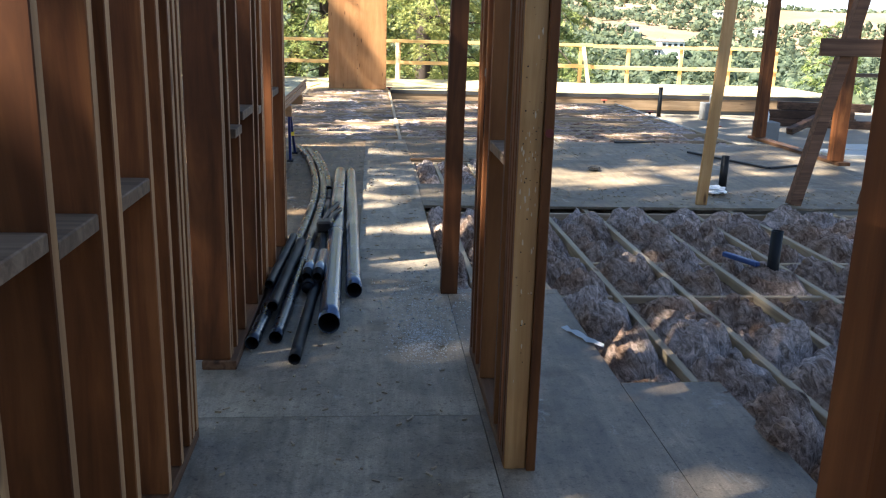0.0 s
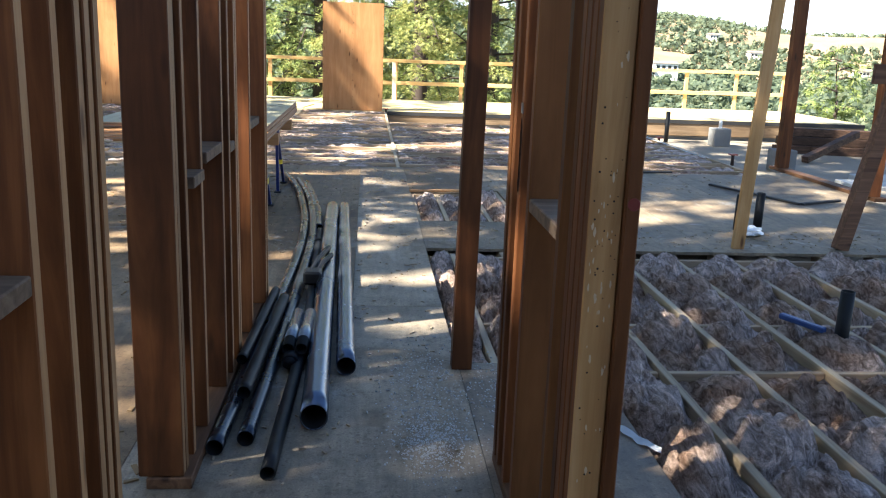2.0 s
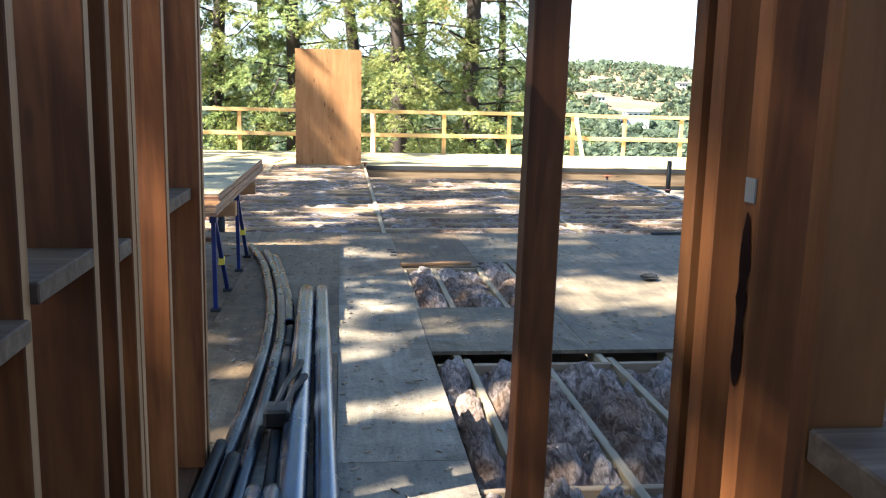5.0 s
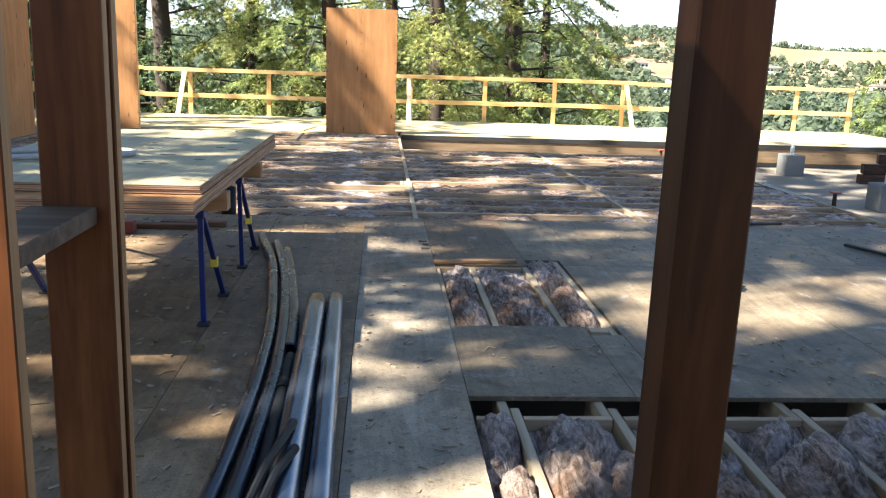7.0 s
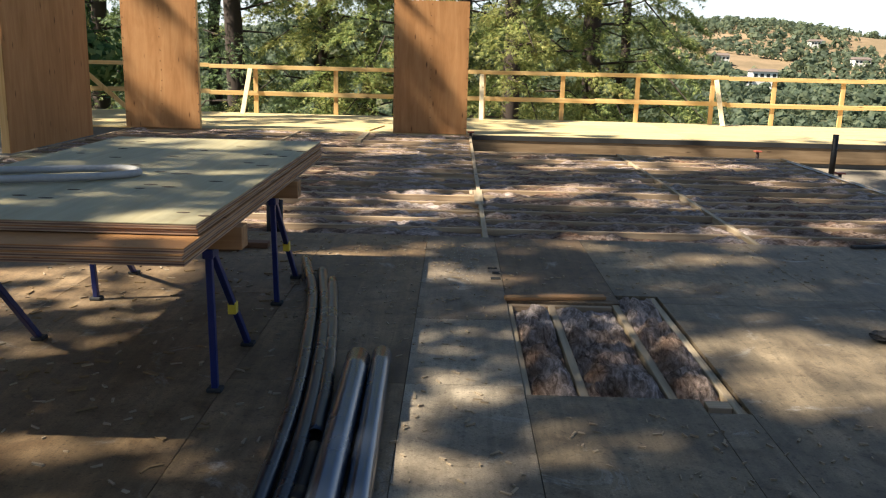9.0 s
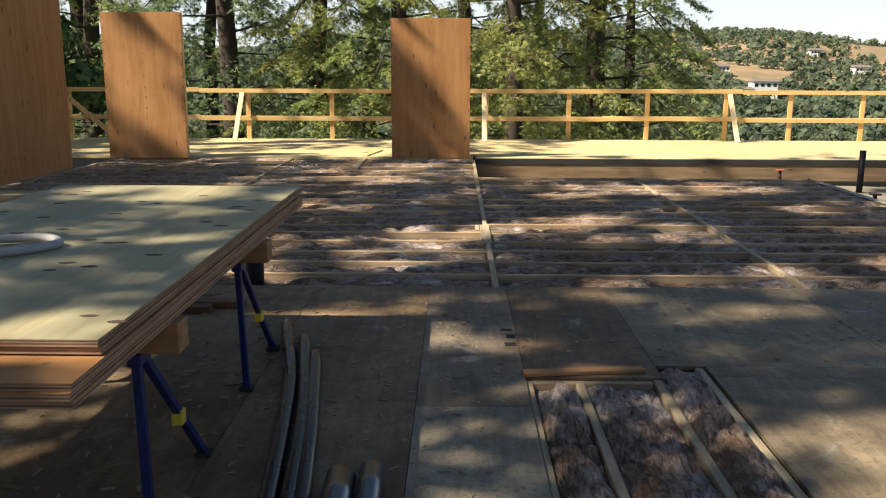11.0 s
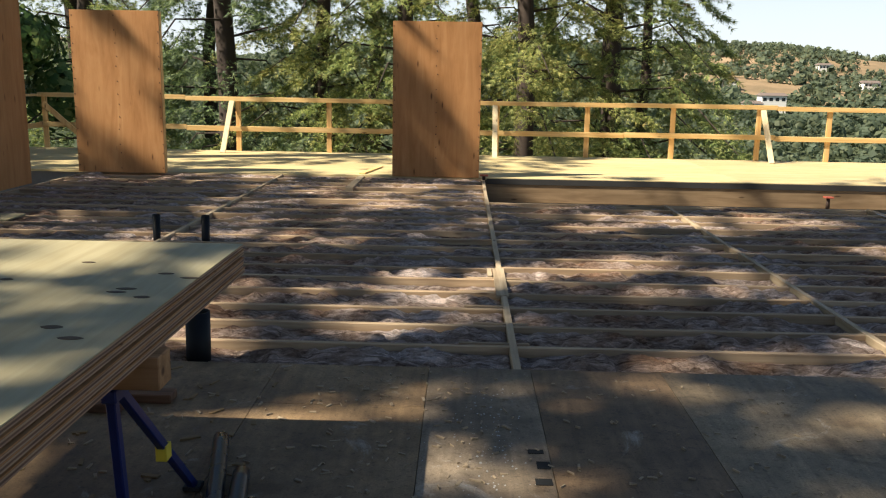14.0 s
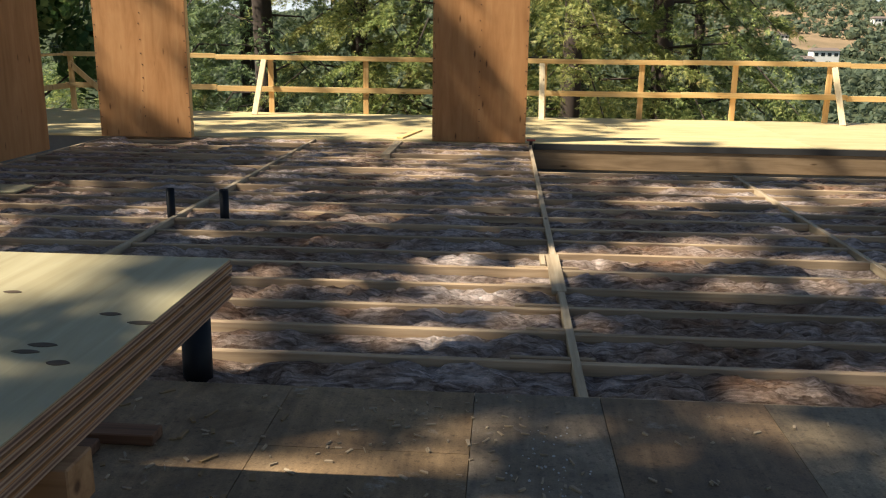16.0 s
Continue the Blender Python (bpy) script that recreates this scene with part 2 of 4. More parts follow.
M_RED = plain("red_paint", (0.13, 0.016, 0.012), 0.5)
M_VALVE = plain("orange_red_enamel", (0.30, 0.065, 0.035), 0.5)
M_RUST = plain("rusty_steel", (0.05, 0.03, 0.022), 0.75, 0.3, 0.4, 20, 0.3)
M_CONC = plain("grey_concrete", (0.15, 0.147, 0.14), 0.9, 0, 0.2, 14, 0.4)
M_DIRT = plain("trodden_dirt", (0.215, 0.175, 0.125), 0.95, 0, 0.35, 1.4, 0.6)
M_PAPER = plain("white_paper", (0.7, 0.7, 0.7), 0.7)
M_FOIL = plain("metal_edge_strip", (0.55, 0.56, 0.58), 0.35, 0.7, 0.2, 20)
M_CHIP = plain("wood_chips", (0.30, 0.23, 0.15), 0.85, 0, 0.3, 30)
M_MEMB = plain("black_membrane", (0.025, 0.023, 0.022), 0.8, 0, 0.3, 9, 0.3)
M_BARK = plain("redwood_bark", (0.045, 0.030, 0.022), 0.95, 0, 0.4, 6, 0.8)
M_FABRIC = plain("grey_strap_webbing", (0.36, 0.34, 0.32), 0.85, 0, 0.2, 40, 0.4)
M_STONE_WALL = plain("pale_stucco", (0.7, 0.67, 0.62), 0.9, 0, 0.1, 2)
M_GLASS_DARK = plain("dark_window_glass", (0.02, 0.025, 0.03), 0.08)
M_PATCH = plain("dark_veneer", (0.07, 0.045, 0.025), 0.8)
M_LEAF_DRY = plain("dry_leaves", (0.2, 0.13, 0.06), 0.85, 0, 0.4, 12)
M_TOOL = plain("blue_plastic", (0.015, 0.04, 0.14), 0.4)
M_BEARER = wood("bearer_fir", (0.2, 0.10, 0.04), (0.32, 0.17, 0.075), (0.42, 0.24, 0.11), "x", (0.9, 1.1))
M_BACK = plain("brown_sheathing", (0.24, 0.16, 0.10), 0.8, 0, 0.3, 3)
M_PALE_CONC = plain("pale_concrete", (0.42, 0.40, 0.36), 0.9, 0, 0.2, 9, 0.4)
M_FLECK = plain("plaster_dust", (0.36, 0.35, 0.33), 0.9, 0, 0.3, 20)
M_SMEAR = plain("dried_plaster", (0.36, 0.35, 0.33), 0.9, 0, 0.6, 30, 0.3)
M_SCUFF = plain("chalky_scuffs", (0.50, 0.385, 0.245), 0.9, 0, 0.3, 60, 0.1)
M_STAIN = plain("dark_pitch", (0.012, 0.003, 0.002), 0.9, 0, 0.4, 40, 0.3, 0.1)
M_ROOF = plain("brown_roof", (0.16, 0.12, 0.1), 0.9)


def leaves(name, a, b, c, trans=0.25, patch=0.5, dry=0.0):
    k = Mat(name, 0.55, spec=0.3)
    g = k.t.nodes.new("ShaderNodeNewGeometry")
    col = k.ramp(g.outputs["Random Per Island"], [(0.1, a), (0.6, b), (0.97, c)])
    big = k.noise(k.coords((1, 1, 1)), patch, 3)
    col = k.mix(0.8, col, k.grey(0.5, 1.5, big), "MULTIPLY")
    if dry:
        tip = k.noise(k.coords((1, 1, 1)), 1.1, 4, 0.7, 0.5)
        col = k.mix(k.ramp(tip, [(0.60, (0, 0, 0)), (0.70, (dry, dry, dry))]), col, (0.34, 0.15, 0.05))
    m = k.done(col)
    tr = k.t.nodes.new("ShaderNodeBsdfTranslucent")
    k.link(col, tr.inputs["Color"])
    mx = k.t.nodes.new("ShaderNodeMixShader")
    mx.inputs[0].default_value = trans
    k.link(k.b.outputs[0], mx.inputs[1])
    k.link(tr.outputs[0], mx.inputs[2])
    k.link(mx.outputs[0], k.t.nodes["Material Output"].inputs["Surface"])
    return m


M_NEEDLE = leaves("redwood_needles", (0.10, 0.15, 0.048), (0.26, 0.31, 0.098), (0.48, 0.48, 0.165), 0.45, 0.5, 0.5)
M_NEEDLE_OLD = leaves("yellowing_needles", (0.13, 0.17, 0.05), (0.33, 0.34, 0.10), (0.54, 0.49, 0.17), 0.45, 0.5, 0.8)
M_NEEDLE_DARK = leaves("dark_fir_needles", (0.055, 0.085, 0.042), (0.135, 0.185, 0.078), (0.27, 0.32, 0.12), 0.35)
M_BROAD = leaves("bay_leaves", (0.05, 0.10, 0.025), (0.11, 0.19, 0.05), (0.24, 0.29, 0.09), 0.35)
M_YOUNG = leaves("young_fir_needles", (0.10, 0.14, 0.04), (0.21, 0.26, 0.08), (0.36, 0.38, 0.12), 0.4)
# distance haze is put into these paled, low-contrast crown greens
M_FAR = leaves("haze_paled_oak_crowns", (0.105, 0.135, 0.088), (0.150, 0.185, 0.115), (0.215, 0.235, 0.130), 0.6, 0.03)


def hillside(name, low, mid, high):
    k = Mat(name, 0.95, spec=0.1)
    co = k.coords((1, 1, 1), False)
    n = k.noise(co, 0.02, 6, 0.65)
    col = k.ramp(n, [(0.40, low), (0.54, mid), (0.70, high)])
    fine = k.noise(co, 1.1, 6, 0.7)
    col = k.mix(0.6, col, k.grey(0.5, 1.5, fine), "MULTIPLY")
    return k.done(col, fine, 0.5, 0.1)


M_HILL = hillside("hillside_ground", (0.050, 0.062, 0.032), (0.075, 0.085, 0.045), (0.15, 0.13, 0.075))
M_MEADOW = hillside("dry_meadow", (0.20, 0.145, 0.085), (0.28, 0.195, 0.115), (0.34, 0.245, 0.15))

# ---- building blocks ----
ORG = {}


def thing(name, loc, label, category, group="", kind=""):
    e = new(name)
    e.empty_display_size = 0.1
    e.location = loc
    ORG[e.name] = Vector(loc)
    return tagged(e, label, category, group, kind)


def mesh_of(bm, mat, smooth=False):
    me = bpy.data.meshes.new("mesh")
    bm.normal_update()
    bm.to_mesh(me)
    bm.free()
    for m in (mat if isinstance(mat, (list, tuple)) else [mat]):
        me.materials.append(m)
    if smooth:
        me.polygons.foreach_set("use_smooth", [True] * len(me.polygons))
    return me


def part(name, bm, mat, parent, label="", smooth=False):
    """Link a bmesh, given in world metres, as one mesh object under a thing or a part."""
    o = ORG[parent.name]
    bmesh.ops.translate(bm, verts=bm.verts, vec=-o)
    ob = new(name, mesh_of(bm, mat, smooth))
    ob.parent = parent
    ORG[ob.name] = o
    return tagged(ob, label)


def solo(name, bm, mat, loc, label, category, group="", kind="", smooth=False):
    """A thing that is one mesh."""
    bmesh.ops.translate(bm, verts=bm.verts, vec=-Vector(loc))
    ob = new(name, mesh_of(bm, mat, smooth))
    ob.location = loc
    ORG[ob.name] = Vector(loc)
    return tagged(ob, label, category, group, kind)


def box(x0, x1, y0, y1, z0, z1, bevel=0.0, bm=None):
    bm = bm or bmesh.new()
    r = bmesh.ops.create_cube(bm, size=1.0, matrix=Matrix.Translation(((x0 + x1) / 2, (y0 + y1) / 2, (z0 + z1) / 2)) @ Matrix.Diagonal((x1 - x0, y1 - y0, z1 - z0, 1)))
    if bevel:
        es = {e for v in r["verts"] for e in v.link_edges}
        bmesh.ops.bevel(bm, geom=list(es), offset=bevel, segments=1, affect="EDGES")
    return bm


def beam(p0, p1, wide, deep, face=(0, -1, 0), bevel=0.003, bm=None):
    """A sawn timber from p0 to p1; wide across, deep along face."""
    bm = bm or bmesh.new()
    p0, p1 = Vector(p0), Vector(p1)
    z = (p1 - p0).normalized()
    f = Vector(face)
    y = (f - z * f.dot(z)).normalized()
    x = y.cross(z)
    rot = Matrix((x, y, z)).transposed().to_4x4()
    m = Matrix.Translation((p0 + p1) / 2) @ rot @ Matrix.Diagonal((wide, deep, (p1 - p0).length, 1))
    r = bmesh.ops.create_cube(bm, size=1.0, matrix=m)
    if bevel:
        es = {e for v in r["verts"] for e in v.link_edges}
        bmesh.ops.bevel(bm, geom=list(es), offset=bevel, segments=1, affect="EDGES")
    return bm


def tube(points, radius, inner=None, seg=20, bm=None, bore=False):
    """A round pipe along points; with inner it is hollow at its ends. radius may be a list."""
    bm = bm or bmesh.new()
    pts = [Vector(p) for p in points]
    rs = radius if isinstance(radius, (list, tuple)) else [radius] * len(pts)
    rings = []

    def ring(p, d, r):
        a = d.orthogonal().normalized() if abs(d.z) > 0.9 else d.cross(Vector((0, 0, 1))).normalized()
        b = d.cross(a)
        return [bm.verts.new(p + (a * math.cos(2 * math.pi * i / seg) + b * math.sin(2 * math.pi * i / seg)) * r) for i in range(seg)]

    def join(u, v):
        for i in range(seg):
            bm.faces.new((u[i], u[(i + 1) % seg], v[(i + 1) % seg], v[i]))

    n = len(pts)
    dirs = [(pts[min(i + 1, n - 1)] - pts[max(i - 1, 0)]).normalized() for i in range(n)]
    if inner:
        rings.append(ring(pts[0] + dirs[0] * inner * 3, dirs[0], inner))
        rings.append(ring(pts[0], dirs[0], inner))
    rings += [ring(p, d, r) for p, d, r in zip(pts, dirs, rs)]
    if inner:
        rings.append(ring(pts[-1], dirs[-1], inner))
        rings.append(ring(pts[-1] - dirs[-1] * inner * 3, dirs[-1], inner))
    for n_, (u, v) in enumerate(zip(rings, rings[1:])):
        before = len(bm.faces)
        join(u, v)
        # bore faces get the black second material as their inner shade
        if bore and inner and n_ in (0, len(rings) - 2):
            bm.faces.ensure_lookup_table()
            for f in bm.faces[before:]:
                f.material_index = 1
    for end in (rings[0], rings[-1]):
        f = bm.faces.new(end)
        f.material_index = 1 if bore and inner else 0
    bmesh.ops.recalc_face_normals(bm, faces=bm.faces)
    return bm


def curve_points(keys, steps=14):
    """Smooth points through a few keys."""
    k = [Vector(p) for p in keys]
    k = [k[0] * 2 - k[1]] + k + [k[-1] * 2 - k[-2]]
    out = []
    for i in range(1, len(k) - 2):
        for s in range(steps):
            t = s / steps
            a, b, c, d = k[i - 1], k[i], k[i + 1], k[i + 2]
            out.append(0.5 * ((2 * b) + (c - a) * t + (2 * a - 5 * b + 4 * c - d) * t * t + (3 * b - a - 3 * c + d) * t ** 3))
    out.append(k[-2])
    return out


# ---- ground and distance ----
def ground_height(x, y):
    r = math.hypot(x, y)
    fall = max(0.0, y - 24) + 0.7 * max(0.0, x - 13) + 0.55 * max(0.0, -x - 16)
    z = -0.42 - 0.34 * min(fall, 90)
    if fall > 60 and r > 80:
        rise = max(0.0, r - 170)
        ang = math.degrees(math.atan2(x, y))
        z += rise * (0.092 + 0.012 * math.sin(ang * 0.16 + 0.6)) * min(1, rise / 220)
        z += 12 * noise.noise((x * 0.006, y * 0.006, 1.0)) * min(1, rise / 150)
        if r > 800:
            z -= (r - 800) * 0.10
    return z + 0.05 * noise.noise((x * 0.6, y * 0.6, 0)) * min(1, max(0, r - 14) / 10)


def build_ground():
    bm = bmesh.new()
    radii = [0.5, 4, 8, 11, 14, 17, 20, 23, 26, 30, 35, 42, 50, 60, 75, 95, 120, 150, 185, 230, 280, 340, 410, 490, 580, 680, 780, 900, 1100, 1600, 3000]
    n = 150
    rows = []
    for r in radii:
        rows.append([bm.verts.new((r * math.sin(2 * math.pi * i / n), r * math.cos(2 * math.pi * i / n), ground_height(r * math.sin(2 * math.pi * i / n), r * math.cos(2 * math.pi * i / n)))) for i in range(n)])
    bm.faces.new(rows[0])
    for a, b in zip(rows, rows[1:]):
        for i in range(n):
            bm.faces.new((a[i], a[(i + 1) % n], b[(i + 1) % n], b[i]))
    bmesh.ops.recalc_face_normals(bm, faces=bm.faces)
    for f in bm.faces:
        c = f.calc_center_median()
        f.material_index = 1 if c.length < 29 else 0
        if 500 < c.length < 2000 and 11 < math.degrees(math.atan2(c.x, c.y)) < 36:
            f.material_index = 2
    return solo("ground", bm, [M_HILL, M_DIRT, M_MEADOW], (0, 0, 0), "dry hillside ground falling into a wooded valley", "ground", kind="structure", smooth=True)


build_ground()


def crown_cloud(centres, sizes, per, leaf, rng, flat=0.8):
    """Verts and faces of many small leaf clumps scattered through crowns."""
    V, F, count = [], [], 0
    for c, s in zip(centres, sizes):
        d = rng.normal(size=(per, 3))
        d /= np.linalg.norm(d, axis=1)[:, None]
        lump = 0.72 + 0.28 * np.sin(d[:, 0] * 5 + c[0]) * np.cos(d[:, 1] * 4 + c[1] * 1.7)
        p = np.array(c) + d * (s * lump * rng.uniform(0.75, 1.0, per))[:, None] * np.array((1, 1, flat))
        u = rng.normal(size=(per, 3))
        u /= np.linalg.norm(u, axis=1)[:, None]
        v = np.cross(u, d)
        v /= np.linalg.norm(v, axis=1)[:, None] + 1e-6
        u = np.cross(d, v)
        h = (leaf * s * rng.uniform(0.6, 1.3, per))[:, None]
        quad = np.stack([p - u * h - v * h * 0.7, p + u * h * 0.8 - v * h, p + u * h + v * h * 0.8 + d * h * 0.4, p - u * h * 0.7 + v * h], axis=1)
        base = count
        count += per * 4
        V.append(quad.reshape(-1, 3))
        F.append(base + np.arange(per * 4).reshape(-1, 4))
    return np.concatenate(V), np.concatenate(F)


def stuff_mesh(name, V, F, mat, loc, label, category):
    me = bpy.data.meshes.new(name)
    me.from_pydata(V.tolist(), [], F if isinstance(F, list) else F.tolist())
    me.materials.append(mat)
    ob = new(name, me)
    ob.location = loc
    return tagged(ob, label, category, kind="stuff")


def far_woods():
    rng = np.random.default_rng(4)
    cs, ss = [], []
    while len(cs) < 13500:
        far = len(cs) > 900
        a = math.radians(rng.uniform(-22, 48) if far else rng.uniform(-45, 58))
        r = math.sqrt(rng.uniform(280 ** 2, 815 ** 2)) if far else rng.uniform(75, 280)
        x, y = r * math.sin(a), r * math.cos(a)
        bare = noise.noise((x * 0.011 + 3, y * 0.011, 5)) + 0.5 * noise.noise((x * 0.035, y * 0.035, 2))
        meadow = math.radians(10) < a < math.radians(37) and r > 600
        if bare > ((-0.12 if r < 775 else 0.15) if meadow else 0.45):
            continue
        s = 1.1 + 3.2 * rng.uniform() ** 2.2 if far else rng.uniform(1.6, 3.8)
        cs.append((x, y, ground_height(x, y) + s * 0.6))
        ss.append(s)
    V, F, total = [], [], 0
    for lo, hi, per, leaf in ((0, 150, 230, 0.085), (150, 280, 130, 0.11), (280, 450, 26, 0.25), (450, 900, 14, 0.33)):
        pick = [i for i in range(len(cs)) if lo <= math.hypot(cs[i][0], cs[i][1]) < hi]
        v, f = crown_cloud([cs[i] for i in pick], [ss[i] for i in pick], per, leaf, rng, 1.0)
        V.append(v)
        F.append(f + total)
        total += len(v)
    stuff_mesh("woodland", np.concatenate(V), np.concatenate(F), M_FAR, (0, 0, 0), "green oak woodland, paled for haze, covering the far valley and hills", "woods")


far_woods()


def conifer(name, height, reach, mat, seed, first=0.12, limbs=70, droop=0.35, leaf=0.17, dense=26, fine=1):
    """A tall conifer: tapered trunk, drooping limbs, sprays of small needles."""
    rng = np.random.default_rng(seed)
    t = thing(name, (0, 0, 0), "tall green conifer with drooping feathery branches", "tree", "conifers round the site")
    wob = rng.normal(size=(9, 2)) * 0.10
    pts = [(wob[i, 0], wob[i, 1], height * i / 8) for i in range(9)]
    rad = [0.34 * (1 - i / 8.3) * height / 22 for i in range(9)]
    part("trunk", tube(pts, rad, seg=12), M_BARK, t, "brown furrowed trunk", True)
    V, F = [], []
    lb = bmesh.new()
    count = 0
    for i in range(limbs):
        f = first + (1 - first) * ((i + rng.uniform()) / limbs) ** (1.4 if fine else 1.0)
        z = height * f
        L = reach * (1 - f) ** 0.7 * rng.uniform(0.55, 1.15) + 0.25
        a = i * 2.4 + rng.uniform(-0.5, 0.5)
        d = np.array((math.cos(a), math.sin(a), 0))
        up = rng.uniform(-0.05, 0.25)
        end = np.array((0, 0, z)) + d * L + np.array((0, 0, L * (up - droop)))
        mid = np.array((0, 0, z)) + d * L * 0.5 + np.array((0, 0, L * up * 0.6))
        if i % 2 == 0:
            tube([(0, 0, z), tuple(mid), tuple(end)], [0.045, 0.028, 0.008], seg=5, bm=lb)
        side = np.array((-d[1], d[0], 0))
        p0 = np.array((0, 0, z))
        if fine:
            # fronds leave the limb on both sides and hang at their ends
            nf = int((7 + L * 9.0) * (1.0 if f < 0.64 else 0.4))
            per = max(5, int(dense * (1.0 if f < 0.64 else 0.45)))
            sf = np.repeat(rng.uniform(0.15, 1.0, nf) ** 0.75, per)
            way = np.repeat(rng.choice((-1.0, 1.0), nf), per)
            lf = np.repeat((0.30 + 0.34 * L * (1.12 - sf[::per])) * rng.uniform(0.6, 1.2, nf), per)
            tip = np.repeat(rng.normal(size=(nf, 3)) * 0.16, per, axis=0)
            m = nf * per
            along = np.tile(np.linspace(0.08, 1.0, per), nf)
            c = ((1 - sf) ** 2)[:, None] * p0 + (2 * sf * (1 - sf))[:, None] * mid + (sf ** 2)[:, None] * end
            fd = d * 0.75 + side * (way * 0.75)[:, None] + tip
            c = c + fd * (lf * along)[:, None] - np.array((0, 0, 1.0)) * (lf * (0.10 * along + 0.42 * along ** 2))[:, None]
            c = c + rng.normal(size=(m, 3)) * 0.035
            u = fd - np.array((0, 0, 1.0)) * (0.15 + 0.75 * along)[:, None] + rng.normal(size=(m, 3)) * 0.38
            h = (leaf * (0.68 if f < 0.64 else 1.0) * rng.uniform(0.6, 1.5, m))[:, None]
        else:
            m = int(dense * 0.6 + L * dense)
            s = rng.uniform(0.12, 1.0, m) ** 0.8
            c = ((1 - s) ** 2)[:, None] * p0 + (2 * s * (1 - s))[:, None] * mid + (s ** 2)[:, None] * end
            spread = (0.12 + 0.30 * L * s * (1.15 - s))
            c = c + side * (rng.normal(size=m) * spread)[:, None] + np.array((0, 0, 1.0)) * (rng.normal(size=m) * 0.10 - 0.12 * rng.uniform(size=m))[:, None]
            u = d * 0.8 + side * rng.normal(size=(m, 1)) * 0.9 + np.array((0, 0, -0.35)) + rng.normal(size=(m, 3)) * 0.25
            h = (leaf * rng.uniform(0.6, 1.6, m))[:, None]
        u /= np.linalg.norm(u, axis=1)[:, None]
        v = np.cross(u, np.array((0, 0, 1.0)) + rng.normal(size=(m, 3)) * 0.6)
        v /= np.linalg.norm(v, axis=1)[:, None] + 1e-6
        for o in ((-0.75, -0.25, 0.25, 0.75) if fine else (-0.6, -0.2, 0.2, 0.6)):
            w_ = 0.17 if fine else 0.42
            blade = np.stack([c - v * h * w_, c + v * h * w_, c + (u + v * o) * h * 1.9], axis=1)
            V.append(blade.reshape(-1, 3))
            F.append(count + np.arange(m * 3).reshape(-1, 3))
            count += m * 3
    tagged(part("limb", lb, M_BARK, t), kind="stuff")
    me = bpy.data.meshes.new("crown")
    me.from_pydata(np.concatenate(V).tolist(), [], np.concatenate(F).tolist())
    me.materials.append(mat)
    cr = new("crown", me)
    cr.parent = t
    tagged(cr, "feathery needle crown with gaps")
    return t


def broad_tree(name, height, reach, mat, seed, label, leaf=0.055, per=950, lumps=16):
    rng = np.random.default_rng(seed)
    t = thing(name, (0, 0, 0), label, "tree")
    part("trunk", tube([(0, 0, 0), (0.1, 0, height * 0.3), (-0.1, 0.1, height * 0.62)], [0.16, 0.12, 0.05], seg=9), M_BARK, t, "", True)
    lb = bmesh.new()
    cs, ss = [], []
    for i in range(lumps):
        a, f = rng.uniform(0, 6.28), rng.uniform(0.25, 1.0)
        r = reach * rng.uniform(0.2, 0.8) * (1.15 - f * 0.6)
        c = (r * math.cos(a), r * math.sin(a), height * f)
        cs.append(c)
        ss.append(reach * rng.uniform(0.28, 0.48))
        tube([(0, 0, height * 0.3 * f), (c[0] * 0.5, c[1] * 0.5, height * f * 0.6), c], [0.05, 0.03, 0.01], seg=5, bm=lb)
    tagged(part("limb", lb, M_BARK, t), kind="stuff")
    V, F = crown_cloud(cs, ss, per, leaf, rng, 0.9)
    me = bpy.data.meshes.new("crown")
    me.from_pydata(V.tolist(), [], F.tolist())
    me.materials.append(mat)
    cr = new("crown", me)
    cr.parent = t
    tagged(cr, "small-leaved crown with gaps")
    return t


def plant(t, places):
    """Set a tree at the first place and copies at the rest: x, y, turn, scale."""
    for i, (x, y, turn, s) in enumerate(places):
        m = Matrix.Translation((x, y, ground_height(x, y) - 0.2)) @ Matrix.Rotation(turn, 4, "Z")
        if i:
            o = copy_thing(t, m)
        else:
            o = t
            o.matrix_basis = m
        made.append((o, s))
    for o, s in made[-len(places):]:
        o.scale = (s, s, s)


made = []
GROVE = [(-18.9, -2.4, 6.1, 1.45),
         (-18.6, 12.6, 3.7, 1.01),
         (-18.2, 9.9, 0.6, 1.12),
         (-16.5, 16.0, 2.6, 0.69),
         (-14.9, -2.6, 3.4, 1.45),
         (-14.6, 5.9, 0.5, 1.28),
         (-13.6, 18.5, 5.9, 1.21),
         (-11.6, 9.9, 3.3, 1.44),
         (-11.2, 2.9, 3.8, 1.45),
         (-10.9, -2.6, 0.7, 1.45),
         (-9.7, 11.0, 3.0, 0.63),
         (-9.7, -1.4, 5.0, 1.01),
         (-8.7, 2.9, 3.0, 1.15),
         (-8.6, 6.0, 2.1, 0.64),
         (-8.6, 8.6, 2.1, 1.42)]
plant(conifer("conifer", 24, 5.0, M_NEEDLE, 1, 0.03, 100, 0.45, 0.10, 14), [(-1.9, 36, 0, 1.0), (4.6, 35, 2.1, 1.05), (-13.5, 39, 4.0, 1.1), (-17, 24, 1.2, 1.0)])
plant(conifer("conifer", 23, 4.4, M_NEEDLE_OLD, 2, 0.02, 100, 0.42, 0.10, 14), [(1.7, 33, 0.4, 0.95), (-4.6, 37, 2.2, 1.0), (6.2, 38, 3.0, 0.8)])
